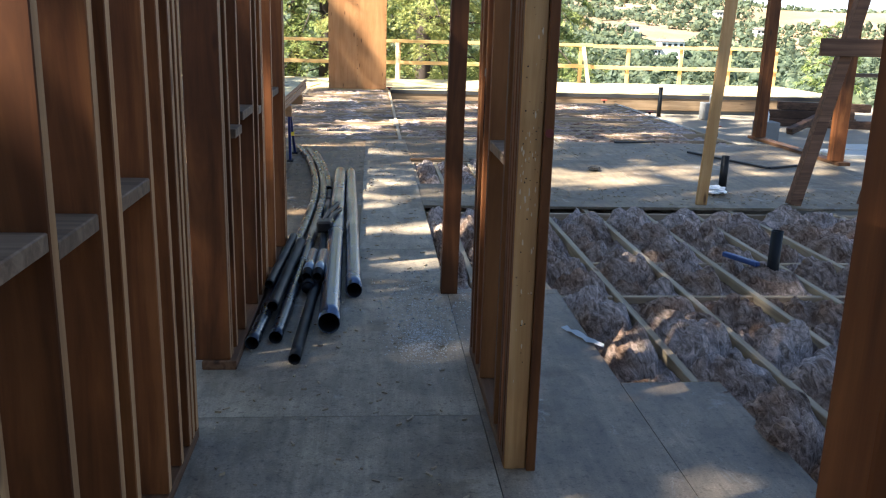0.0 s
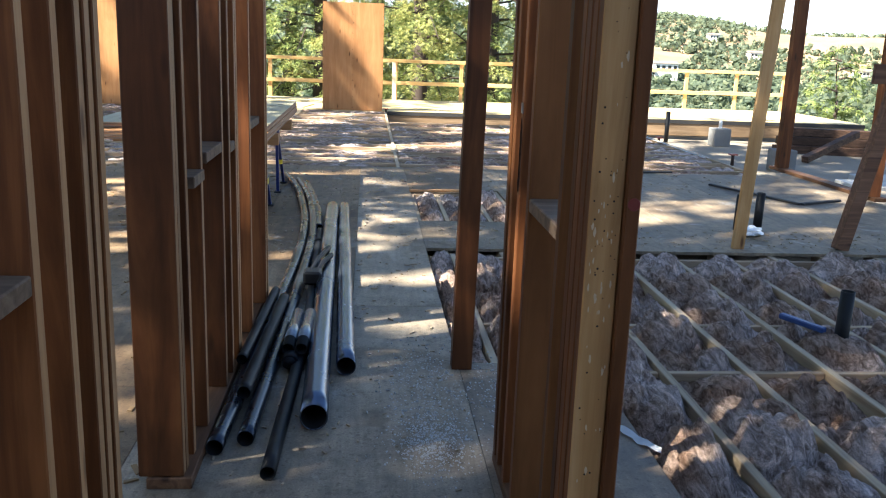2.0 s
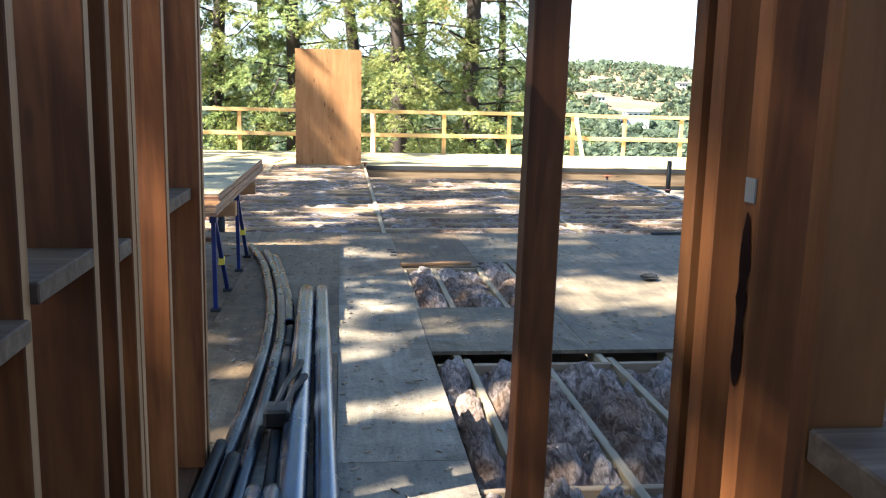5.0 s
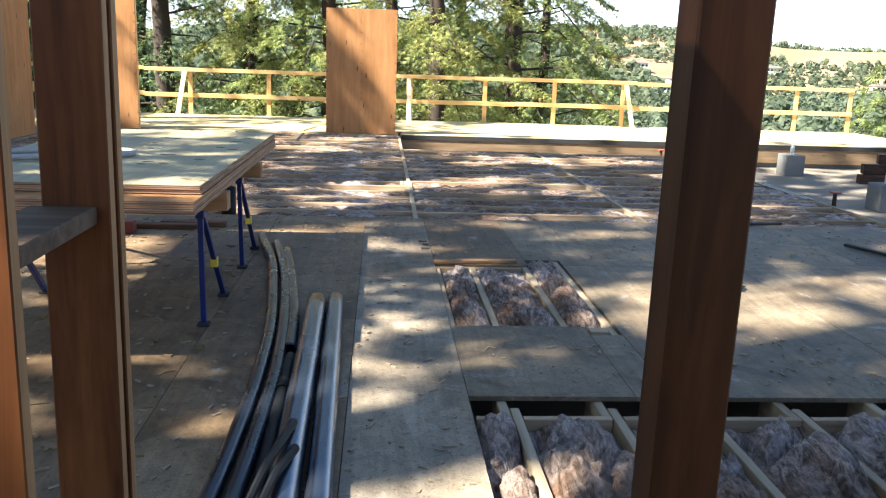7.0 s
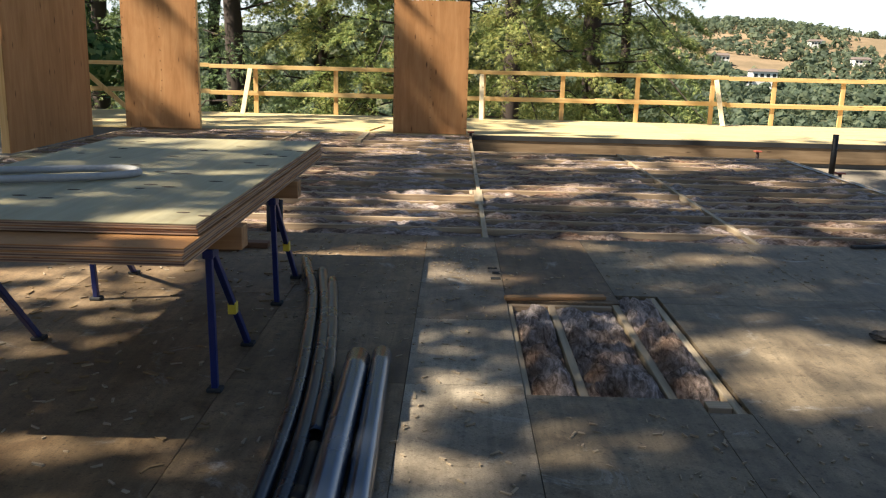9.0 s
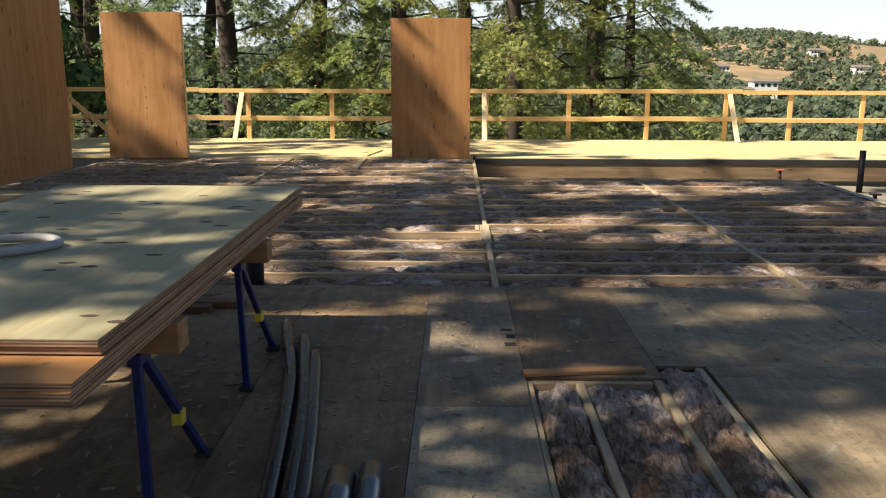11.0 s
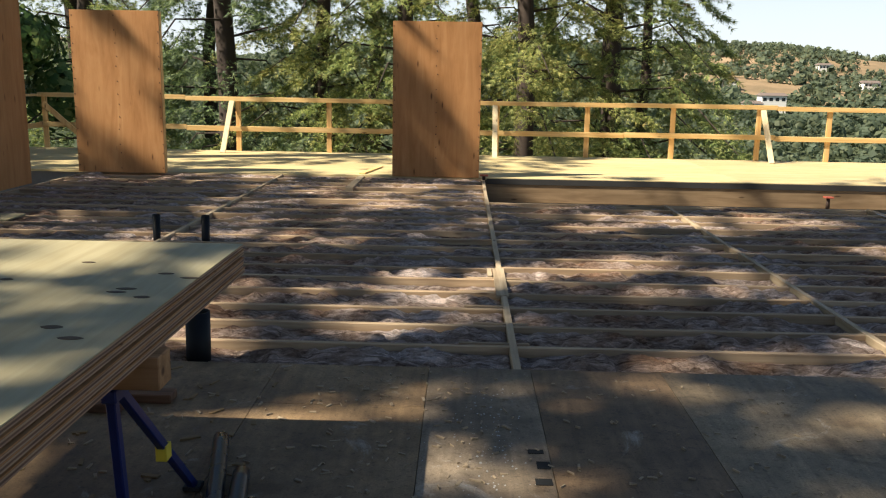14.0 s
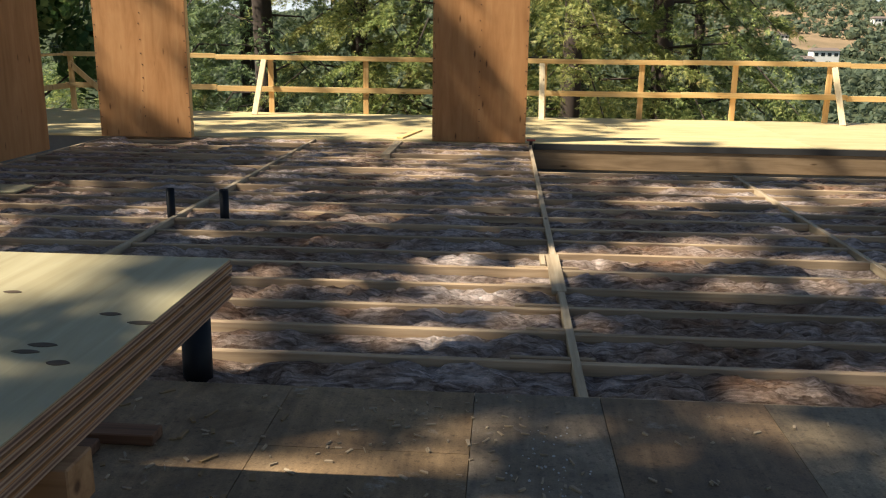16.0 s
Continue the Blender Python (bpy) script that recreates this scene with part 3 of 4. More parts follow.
plant(conifer("conifer", 26, 5.0, M_NEEDLE_DARK, 3, 0.03, 92, 0.5, 0.125, 9), [(-7.6, 36, 0, 1.0), (0.3, 43, 1.9, 1.05), (3.4, 46, 4.2, 1.0), (-15, 42, 0.5, 1.1), (-4.0, 46, 3.3, 1.1), (-10.5, 44, 5.0, 1.0)])
# the grove beside the site, which shades it
plant(conifer("conifer", 23, 5.2, M_NEEDLE, 7, 0.48, 56, 0.3, 0.155, 7, 0), GROVE)
plant(broad_tree("bay_tree", 9, 3.4, M_BROAD, 11, "bushy green bay tree below the deck"), [(-11.5, 27, 0, 1.0), (-13, 21, 2, 1.1)])
plant(conifer("young_fir", 7, 2.2, M_YOUNG, 15, 0.02, 60, 0.2, 0.12, 12), [(18.4, 35, 1, 1.08), (25, 38, 4, 0.95)])

# ---- floor: joists, wool and plywood ----
FT = 0.02
floor = thing("floor", (0, 0, 0), "weathered grey plywood subfloor on timber joists", "floor", kind="structure")
def sheet(x0, x1, y0, y1, parent, mat, name="plywood_sheet", z1=0.0, t=FT, gap=0.003):
    bm = bmesh.new()
    box(x0 + gap / 2, x1 - gap / 2, y0 + gap / 2, y1 - gap / 2, z1 - t, z1, 0, bm)
    c = Vector(((x0 + x1) / 2, (y0 + y1) / 2, 0))
    bmesh.ops.translate(bm, verts=bm.verts, vec=-c)
    ob = new(name, mesh_of(bm, mat))
    ob.location = c - ORG[parent.name]
    ob.parent = parent
    return ob


def lay(x0, x1, y0, y1, parent, mat, gx=0.37, gy=7.4, sx=1.22, sy=2.44):
    """Cut a rectangle into sheets along one common grid."""
    xs = sorted({x0, x1, *[gx + sx * k for k in range(-30, 30) if x0 + 0.05 < gx + sx * k < x1 - 0.05]})
    ys = sorted({y0, y1, *[gy + sy * k for k in range(-30, 30) if y0 + 0.05 < gy + sy * k < y1 - 0.05]})
    for a, b in zip(xs, xs[1:]):
        for c, d in zip(ys, ys[1:]):
            sheet(a, b, c, d, parent, mat)


lay(-6.2, -0.85, -3.0, 11.5, floor, M_FLOOR_WARM)
lay(-0.85, 0.37, -3.0, 6.1, floor, M_FLOOR_PALE, gy=3.66)
lay(-0.85, -0.12, 6.1, 11.5, floor, M_FLOOR_WARM, gy=8.54)
lay(-0.12, 0.37, 6.1, 9.45, floor, M_FLOOR_PALE, gy=8.54)
lay(-0.12, 0.37, 9.45, 11.5, floor, M_FLOOR, gy=9.45)
lay(0.37, 1.07, 7.49, 8.455, floor, M_FLOOR_TAN, gy=7.49)
lay(1.07, 1.24, 7.49, 8.32, floor, M_FLOOR_TAN, gy=7.49)
lay(1.24, 5.05, 7.49, 9.98, floor, M_FLOOR_TAN, gx=1.24)
lay(0.37, 1.0, 9.81, 11.5, floor, M_FLOOR_BROWN, gx=-5, gy=9.81)
lay(1.0, 5.05, 9.98, 11.5, floor, M_FLOOR_TAN, gx=1.0, gy=9.98)
lay(0.37, 0.98, -3.0, 5.24, floor, M_FLOOR, gy=2.72)
lay(0.98, 1.40, -3.0, 3.95, floor, M_FLOOR, gy=2.72)
lay(1.40, 5.05, -3.0, 2.4, floor, M_FLOOR, gy=2.4)


def joist(x0, x1, y0, y1, mat, z1=-FT, z0=-0.24, name="joist"):
    c = Vector(((x0 + x1) / 2, (y0 + y1) / 2, 0))
    bm = box(x0, x1, y0, y1, z0, z1, 0.003)
    bmesh.ops.translate(bm, verts=bm.verts, vec=-c)
    ob = new(name, mesh_of(bm, mat))
    ob.location, ob.parent = c, floor
    return ob


WOOL_LABEL = "grey-brown mineral wool batt tucked between floor joists"


def smooth(v, lo, hi):
    t = min(1.0, max(0.0, (v - lo) / (hi - lo)))
    return t * t * (3 - 2 * t)


def batt(x0, x1, y0, y1, seed, top=-0.014, step=0.03, edge_drop=0.06, puff=0.03, tuft=0.012, sag=0.03, ends=10, name="insulation_batt"):
    """A billowy batt: pillows parted by deep creases, domed between its joists, with loose tufts."""
    along_x = (x1 - x0) > (y1 - y0)
    sx, sy = (step, step * 0.6) if along_x else (step, step)
    nx, ny = max(6, int((x1 - x0) / sx)), max(6, int((y1 - y0) / sy))
    bm = bmesh.new()
    grid = []
    for j in range(ny + 1):
        row = []
        for i in range(nx + 1):
            x, y = x0 + (x1 - x0) * i / nx, y0 + (y1 - y0) * j / ny
            u, run_u = (j / ny, i / nx) if along_x else (i / nx, j / ny)
            dome = (1 - abs(2 * u - 1) ** 4) * (1 - abs(2 * run_u - 1) ** ends)
            q = Vector((x, y, seed * 3.1))
            wq = q + 0.07 * noise.noise_vector(q * 3.2) + 0.03 * noise.noise_vector(q * 11)
            run, cross = (wq.x, wq.y) if along_x else (wq.y, wq.x)
            d, _ = noise.voronoi(Vector((run / 0.44, cross / 0.40, seed)))
            pillow = 0.6 * smooth(d[1] - d[0], 0.0, 0.34) + 0.4 * smooth(d[1] - d[0], 0.0, 0.12)
            bend = cross + 0.05 * noise.noise(Vector((run * 4, cross * 4, seed + 1)))
            d, _ = noise.voronoi(Vector((run / 0.20, bend / 0.075, seed + 7)))
            lobe = smooth(d[1] - d[0], 0.0, 0.45)
            strand = noise.noise(Vector((run * 8, bend * 42, seed)))
            h = puff * (pillow - 0.75) + tuft * (lobe - 0.6) + 0.35 * tuft * strand
            h += 0.3 * tuft * noise.noise(wq * 26) + 0.15 * tuft * noise.noise(wq * 60)
            h -= sag * smooth(noise.noise(Vector((run * 1.3, seed * 2.7, 0.3))), 0.2, 0.5)
            h += 0.4 * puff * noise.noise(Vector((run * 2.6, cross * 2.6, seed + 3)))
            z = top - edge_drop * (1 - dome) + h * (0.25 + 0.75 * min(1.0, max(0.0, dome) * 1.6))
            row.append(bm.verts.new((x + 0.007 * noise.noise(q * 50), y + 0.007 * noise.noise(q * 50 + Vector((9, 9, 9))), z)))
        grid.append(row)
    for a, b in zip(grid, grid[1:]):
        for i in range(nx):
            bm.faces.new((a[i], a[i + 1], b[i + 1], b[i]))
    # closed underside, so that the batt has depth
    edge = [*grid[0], *[r[-1] for r in grid[1:]], *grid[-1][-2::-1], *[r[0] for r in grid[-2:0:-1]]]
    low = [bm.verts.new((v.co.x, v.co.y, -0.24)) for v in edge]
    n = len(edge)
    for i in range(n):
        bm.faces.new((edge[i], low[i], low[(i + 1) % n], edge[(i + 1) % n]))
    bm.faces.new(low)
    return solo(name, bm, M_WOOL if along_x else M_WOOL_LONG, ((x0 + x1) / 2, (y0 + y1) / 2, -0.24), WOOL_LABEL, "insulation", "insulation batts between joists", smooth=True)


# far field: joists run across, girders run along
JT = 0.038
GL = -2.56
ys_far = [11.50 + 0.390 * k for k in range(22)]
for (xa, xb, last) in ((-5.3, GL, 21), (GL + 0.04, 0.29, 21), (0.33, 2.33, 15), (2.37, 4.62, 15)):
    for k in range(last + 1):
        y = ys_far[k]
        off = 0.012 * math.sin(k * 2.3 + xa)
        joist(xa, xb, y + off, y + off + JT, M_JOIST_X, z1=-FT + 0.009 - 0.003 * (1 + math.sin(k * 1.7 + xa)))
        if k < last:
            batt(xa + 0.005, xb - 0.005, y + off + JT + 0.003, ys_far[k + 1] - 0.014, k * 4 + xa, top=-0.020, step=0.026 if k < 9 else 0.036, edge_drop=0.026, puff=0.030, tuft=0.026, sag=0.06, ends=40)
for x, far in ((GL, ys_far[21]), (0.29, ys_far[21]), (2.33, ys_far[15]), (4.62, ys_far[15])):
    joist(x, x + 0.04, 11.5, far + 0.04, M_JOIST_Y, z1=-FT + 0.013, name="girder_strip")
joist(-5.34, -5.3, 11.5, 19.7, M_JOIST_Y, name="girder_strip")
sheet(0.257, 0.342, 12.97, 13.80, floor, M_JOIST_Y, "scab_board", -0.002)
sheet(0.215, 0.25, 13.55, 13.80, floor, M_JOIST_Y, "scab_board", -0.004)
# laps where joists pass the middle girder
for k, (xa, xb) in enumerate(((0.02, 0.40), (0.10, 0.42), (0.05, 0.36), (0.0, 0.30), (0.06, 0.45))):
    y = ys_far[k + 1] + 0.044
    joist(xa, xb, y, y + 0.03, M_JOIST_X, z1=-FT + 0.0115, name="lap_board")
joist(-1.46, -1.36, 18.4, 19.7, M_JOIST_Y, z1=-0.004, name="scab_board")

# near field: joists run along
xs_near = [0.53, 0.93, 1.30, 1.70, 2.10, 2.51, 2.91, 3.31, 3.72, 4.12, 4.52]
for i, x in enumerate(xs_near):
    joist(x, x + JT, 2.4 if x > 1.45 else (4.0 if x > 1.0 else 5.2), 7.42, M_JOIST_Y)
    joist(x - 0.042, x - 0.003, 7.345, 7.62, M_JOIST_Y, z1=-FT - 0.003)
edges = [0.385] + xs_near + [5.0]
for i, (a, b) in enumerate(zip(edges, edges[1:])):
    xa, xb = a + JT + 0.004, b - 0.004
    if i == 0:
        xa = a
    y0 = 5.245 if xb < 1.0 else (3.9 if xb < 1.5 else 2.42)
    for ya, yb, sd in ((y0, 5.20, 100 + i), (5.245, 5.88, 140 + i), (5.93, 7.30, 160 + i)):
        if yb - ya > 0.2:
            batt(xa, xb, ya, yb, sd, top=0.030, step=0.0135, edge_drop=0.080, puff=0.115, tuft=0.034, sag=0.05)
    joist(xa, xb, 5.887, 5.923, M_JOIST_X, z1=-0.032, name="blocking")
    joist(xa, xb, 7.305, 7.34, M_JOIST_X, name="blocking")
    if xb > 1.0:
        joist(xa, xb, 5.205, 5.24, M_JOIST_X, z1=-0.035, name="blocking")

# open hatch in the floor
for x, ya, yb in ((0.595, 8.46, 9.76), (0.955, 8.46, 9.93), (1.19, 8.32, 9.98)):
    joist(x, x + JT, ya, yb, M_JOIST_Y, z1=-0.008)
joist(0.372, 0.40, 8.46, 9.80, M_JOIST_Y, z1=-0.012)
for i, (a, b) in enumerate(((0.404, 0.591), (0.637, 0.951), (0.997, 1.186))):
    batt(a, b, 8.465, 9.755 if i < 2 else 9.96, 180 + i, top=0.032, step=0.013, edge_drop=0.06, puff=0.06, tuft=0.024, sag=0.01)
joist(0.40, 0.95, 9.765, 9.803, M_JOIST_X, z1=-0.012, name="blocking")
joist(1.09, 1.186, 8.385, 8.455, M_JOIST_X, z1=-0.004, name="blocking")
solo("floor_board", beam((0.36, 9.83, 0.012), (0.93, 9.90, 0.012), 0.055, 0.02, (0, 0, 1)), M_BEARER, (0.65, 9.86, 0), "thin weathered board lying along the hatch's edge", "board")

# ---- deck, its edge board and guard rail ----
deck = thing("deck", (0, 21.5, 0), "fresh yellow plywood deck at the edge of the slope", "deck", kind="structure")
for k in range(8):
    x0 = -8.2 + 2.44 * k
    for y0, y1 in ((19.75, 20.97), (20.97, 22.19), (22.19, 23.41)):
        sheet(x0, min(x0 + 2.44, 10.7), y0, y1, deck, M_DECK, z1=0.0, t=0.03)
joist_board = solo("rim_board", box(0.36, 10.7, 19.72, 19.76, -0.34, -0.03, 0.004), M_FASCIA, (5, 19.74, -0.34), "grey-yellow rim board along the deck's edge", "rim board", kind="structure")
solo("membrane_strip", box(0.36, 10.7, 19.705, 19.718, -0.085, -0.005, 0.002), M_MEMB, (5, 19.7, -0.085), "black flashing strip along the deck's edge", "flashing", kind="structure")
solo("support_wall", box(-8.2, 10.7, 19.80, 19.95, -1.2, -0.035), M_CONC, (0, 19.9, -1.2), "grey footing under the deck", "footing", kind="structure")
solo("outer_footing", box(-8.2, 10.7, 23.1, 23.3, -2.5, -0.035), M_CONC, (0, 23.2, -2.5), "grey footing under the deck's outer edge", "footing", kind="structure")

rail = thing("guard_rail", (0, 23.3, 0), "fresh yellow two-rail timber guard rail", "railing")
RY = 23.3
for x in (-7.6, -5.75, -4.06, -2.41, -0.9, 0.62, 2.24, 3.77, 5.30, 6.55, 7.95, 9.25, 10.5):
    part("post", box(x - 0.045, x + 0.045, RY, RY + 0.04, -0.12, 0.96, 0.003), M_RAIL_Z, rail)
xr = [-7.7, -5.0, -1.0, 2.9, 5.6, 8.4, 10.55]
for a, b in zip(xr, xr[1:]):
    dz = 0.012 * math.sin(a * 3)
    part("top_rail", box(a, b - 0.004, RY - 0.04, RY + 0.0, 0.905 + dz, 0.985 + dz, 0.003), M_RAIL_X, rail)
    part("mid_rail", box(a, b - 0.004, RY - 0.04, RY - 0.002, 0.37 + dz, 0.46 + dz, 0.003), M_RAIL_X, rail)
for x in (-4.16, 0.58, 5.35):
    part("brace", beam(({-4.16: -4.24, 0.58: 0.58, 5.35: 5.43}[x], RY - 0.45, 0.0), (x, RY - 0.03, 0.9), 0.09, 0.038, (0, -1, 0)), M_BRACE, rail)
for y in (20.4, 21.9):
    part("post", box(-7.7, -7.66, y - 0.045, y + 0.045, -0.12, 0.93, 0.003), M_RAIL_Z, rail)
part("top_rail", box(-7.75, -7.61, 19.8, 23.25, 0.93, 0.968, 0.003), M_RAIL_Z, rail)
part("mid_rail", box(-7.655, -7.617, 19.8, 23.25, 0.37, 0.46, 0.003), M_RAIL_Z, rail)
part("brace", beam((-6.6, 23.1, 0.0), (-7.6, 23.27, 0.8), 0.09, 0.038, (0, -1, 0)), M_RAIL_Z, rail)


def wall_panel(name, x0, x1, y, h, label):
    p = thing(name, ((x0 + x1) / 2, y, 0), label, "wall panel", "standing plywood panels")
    part("sheathing", box(x0, x1, y - 0.016, y, 0, h, 0.002), M_PANEL, p)
    for x in (x0, (x0 + x1) / 2 - 0.019, x1 - 0.038):
        part("stud", box(x, x + 0.038, y + 0.002, y + 0.091, 0.0, h - 0.04, 0.002), M_RAIL_Z, p)
    part("top_plate", box(x0, x1, y + 0.002, y + 0.091, h - 0.038, h - 0.002, 0.002), M_RAIL_X, p)
    nails = bmesh.new()
    r = random.Random(int(x0 * 100))
    for x in (x0 + 0.02, (x0 + x1) / 2, x1 - 0.02):
        for k in range(13):
            zz = 0.08 + (h - 0.16) * k / 12 + r.uniform(-0.03, 0.03)
            bmesh.ops.create_cone(nails, cap_ends=True, segments=6, radius1=0.008, radius2=0.008, depth=0.004, matrix=Matrix.Translation((x + r.uniform(-0.01, 0.01), y - 0.018, zz)) @ Matrix.Rotation(math.pi / 2, 4, "X"))
    part("nail_head", nails, M_RUST, p)
    return p


wall_panel("wall_panel", -0.97, 0.25, 19.72, 2.13, "orange-brown plywood panel standing on the deck's edge")
wall_panel("wall_panel", -5.36, -4.14, 19.55, 2.2, "orange-brown plywood panel with dappled shade")
side_panel = thing("wall_panel", (-5.35, 17, 0), "wide brown plywood panel standing beside the joists", "wall panel", "standing plywood panels")
part("sheathing", box(-5.36, -5.344, 15.7, 18.15, 0, 2.75, 0.002), M_PANEL, side_panel)
for y in (15.7, 16.5, 17.3, 18.11):
    part("stud", box(-5.46, -5.362, y, y + 0.038, 0, 2.7, 0.002), M_RAIL_Z, side_panel)

# ---- unseen ceiling and wall behind, added to keep sky light off the studs ----
solo("ceiling", box(-6.2, 5.05, -3.0, -0.4, 2.5, 2.6), M_BACK, (0, -1.7, 2.5), "unseen plain timber ceiling that blocks sky light behind", "ceiling", kind="structure")
solo("wall_back", box(-6.2, 5.05, -3.15, -3.0, 0.0, 2.6), M_BACK, (0, -3.1, 0), "unseen plain timber wall that blocks sky light behind the passage", "wall", kind="structure")

# ---- corridor stud walls ----
TOP = 2.44


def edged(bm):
    """Give the narrow edges that face across the wall the second material."""
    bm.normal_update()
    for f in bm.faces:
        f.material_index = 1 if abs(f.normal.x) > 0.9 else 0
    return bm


def stud_wall(name, label, x0, x1, studs, y0, y1, blocks=(), pale=(), skew=0.0):
    wl = thing(name, ((x0 + x1) / 2, (y0 + y1) / 2, 0), label, "stud wall", kind="structure")
    part("bottom_plate", box(x0, x1, y0, y1, 0, 0.038, 0.003), M_PLATE, wl)
    for k in (0, 1):
        part("top_plate", box(x0, x1, y0, y1, TOP - 0.076 + 0.038 * k + 0.001, TOP - 0.038 + 0.038 * k, 0.003), M_PLATE, wl)
    for i, y in enumerate(studs):
        lean = 0.004 * math.sin(i * 5.1)
        # left walls: sky light on the x-facing edges is put into their colour
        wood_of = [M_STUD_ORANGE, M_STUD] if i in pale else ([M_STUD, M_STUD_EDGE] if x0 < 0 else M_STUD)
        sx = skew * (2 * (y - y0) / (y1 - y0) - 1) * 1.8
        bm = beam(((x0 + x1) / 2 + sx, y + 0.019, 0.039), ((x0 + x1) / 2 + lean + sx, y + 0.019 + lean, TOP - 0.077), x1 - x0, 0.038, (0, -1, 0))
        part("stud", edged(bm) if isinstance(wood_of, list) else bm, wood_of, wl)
    for ya, yb, z in blocks:
        part("block", box(x0 + 0.002, x1 - 0.002, ya, yb, z, z + 0.038, 0.003), M_BLOCK, wl)
    return wl


near_l = [-0.6, -0.2, 0.2, 0.6, 1.0, 1.4, 1.75, 2.0, 2.31, 2.61, 2.74, 3.06, 3.23, 3.36, 3.41, 3.47]
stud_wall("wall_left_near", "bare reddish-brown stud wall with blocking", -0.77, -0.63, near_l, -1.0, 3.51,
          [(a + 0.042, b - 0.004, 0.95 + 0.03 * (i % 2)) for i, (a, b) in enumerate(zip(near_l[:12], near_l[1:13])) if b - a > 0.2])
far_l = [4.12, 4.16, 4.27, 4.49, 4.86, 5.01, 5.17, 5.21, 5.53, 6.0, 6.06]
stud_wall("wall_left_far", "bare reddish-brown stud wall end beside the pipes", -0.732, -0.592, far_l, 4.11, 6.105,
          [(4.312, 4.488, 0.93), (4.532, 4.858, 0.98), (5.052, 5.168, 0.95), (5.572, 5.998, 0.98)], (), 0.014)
wr = stud_wall("wall_right", "bare stud wall end of dark and pale timber", 0.395, 0.487, [3.292, 3.333, 3.375, 3.50, 3.91, 4.06, 4.18, 4.25], 3.29, 4.295,
          [(3.542, 3.906, 0.955)], (3, 4))
# pale front, darker x-facing sides
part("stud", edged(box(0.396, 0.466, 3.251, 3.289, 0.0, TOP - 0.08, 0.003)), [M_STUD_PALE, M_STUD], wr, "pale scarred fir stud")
part("stud", beam((0.482, 3.262, 0.0), (0.482, 3.262, TOP - 0.08), 0.03, 0.055, (0, -1, 0)), M_STUD, wr)
dot = bmesh.new()
bmesh.ops.create_cone(dot, cap_ends=True, segments=18, radius1=0.0135, radius2=0.0125, depth=0.0016, matrix=Matrix.Translation((0.483, 3.2336, 1.102)) @ Matrix.Rotation(math.pi / 2, 4, "X"))
part("paint_mark", dot, M_RED, wr, "faded round red paint mark")
stain = bmesh.new()
sr = random.Random(8)
for k in range(7):
    zz, ww = 1.17 - 0.026 * k, 0.009 + 0.008 * sr.random()
    rim = [(ww * math.cos(2 * math.pi * i / 11) * sr.uniform(0.8, 1.05), 0.030 * math.sin(2 * math.pi * i / 11) * sr.uniform(0.8, 1.2)) for i in range(11)]
    stain.faces.new([stain.verts.new((0.3942 - 0.0001 * k, 4.079 + p, zz + q)) for p, q in rim])
part("stain", stain, M_STAIN, wr, "dark reddish pitch stain")
part("tag", box(0.3925, 0.3945, 4.064, 4.09, 1.215, 1.245), M_CONC, wr, "small grey paper tag")
# nail holes: flat black discs for the shade in them
marks = bmesh.new()
mr = random.Random(5)
for k in range(44):
    zz = mr.choice((mr.uniform(0.95, 1.2), mr.uniform(0.3, 1.5)))
    bmesh.ops.create_circle(marks, cap_ends=True, segments=7, radius=mr.uniform(0.0010, 0.0026), matrix=Matrix.Translation((mr.uniform(0.402, 0.458), 3.2486 - 0.00002 * k, zz)) @ Matrix.Rotation(math.pi / 2, 4, "X"))
part("nail_hole", marks, M_DARK, wr)
smear = bmesh.new()
for k in range(46):
    zz, xx = mr.choice((mr.uniform(0.85, 1.1), mr.uniform(0.25, 1.45))), mr.uniform(0.404, 0.458)
    n = 9
    a0 = mr.uniform(0.0010, 0.0036)
    vs = [smear.verts.new((xx + a0 * math.cos(2 * math.pi * i / n) * mr.uniform(0.5, 1.2), 3.2504 - 0.00002 * k, zz + a0 * 3.5 * math.sin(2 * math.pi * i / n) * mr.uniform(0.5, 1.2))) for i in range(n)]
    smear.faces.new(vs)
part("plaster_smear", smear, M_SCUFF, wr)
jamb = thing("wall_right_near", (0.45, 0.5, 0), "bare dark stud wall beside the doorway", "stud wall", kind="structure")
part("bottom_plate", box(0.42, 0.51, -1.0, 1.49, 0, 0.038, 0.003), M_PLATE, jamb)
part("top_plate", box(0.42, 0.51, -1.0, 1.49, TOP - 0.04, TOP, 0.003), M_PLATE, jamb)
part("stud", box(0.43, 0.469, 1.40, 1.489, 0.039, TOP - 0.041, 0.003), M_STUD, jamb)
part("stud", box(0.471, 0.509, 1.40, 1.489, 0.039, TOP - 0.041, 0.003), M_STUD_PALE, jamb)
for y in (-0.6, -0.2, 0.2, 0.6):
    part("stud", box(0.42, 0.509, y, y + 0.038, 0.039, TOP - 0.041, 0.003), M_STUD, jamb)

post = thing("prop_post", (0.378, 5.19, 0), "brown upright timber post standing in the passage", "post")
part("upright", beam((0.378, 5.19, 0.0), (0.405, 5.19, 2.5), 0.089, 0.076), M_STUD, post)

# ---- right side: props, framing, piers ----
prop = thing("prop_post", (2.69, 7.62, 0), "pale leaning timber prop on the plywood floor", "post")
part("upright", beam((2.69, 7.62, 0), (2.82, 7.6, 2.7), 0.089, 0.038, (0, -1, 0)), M_STUD_PALE, prop)
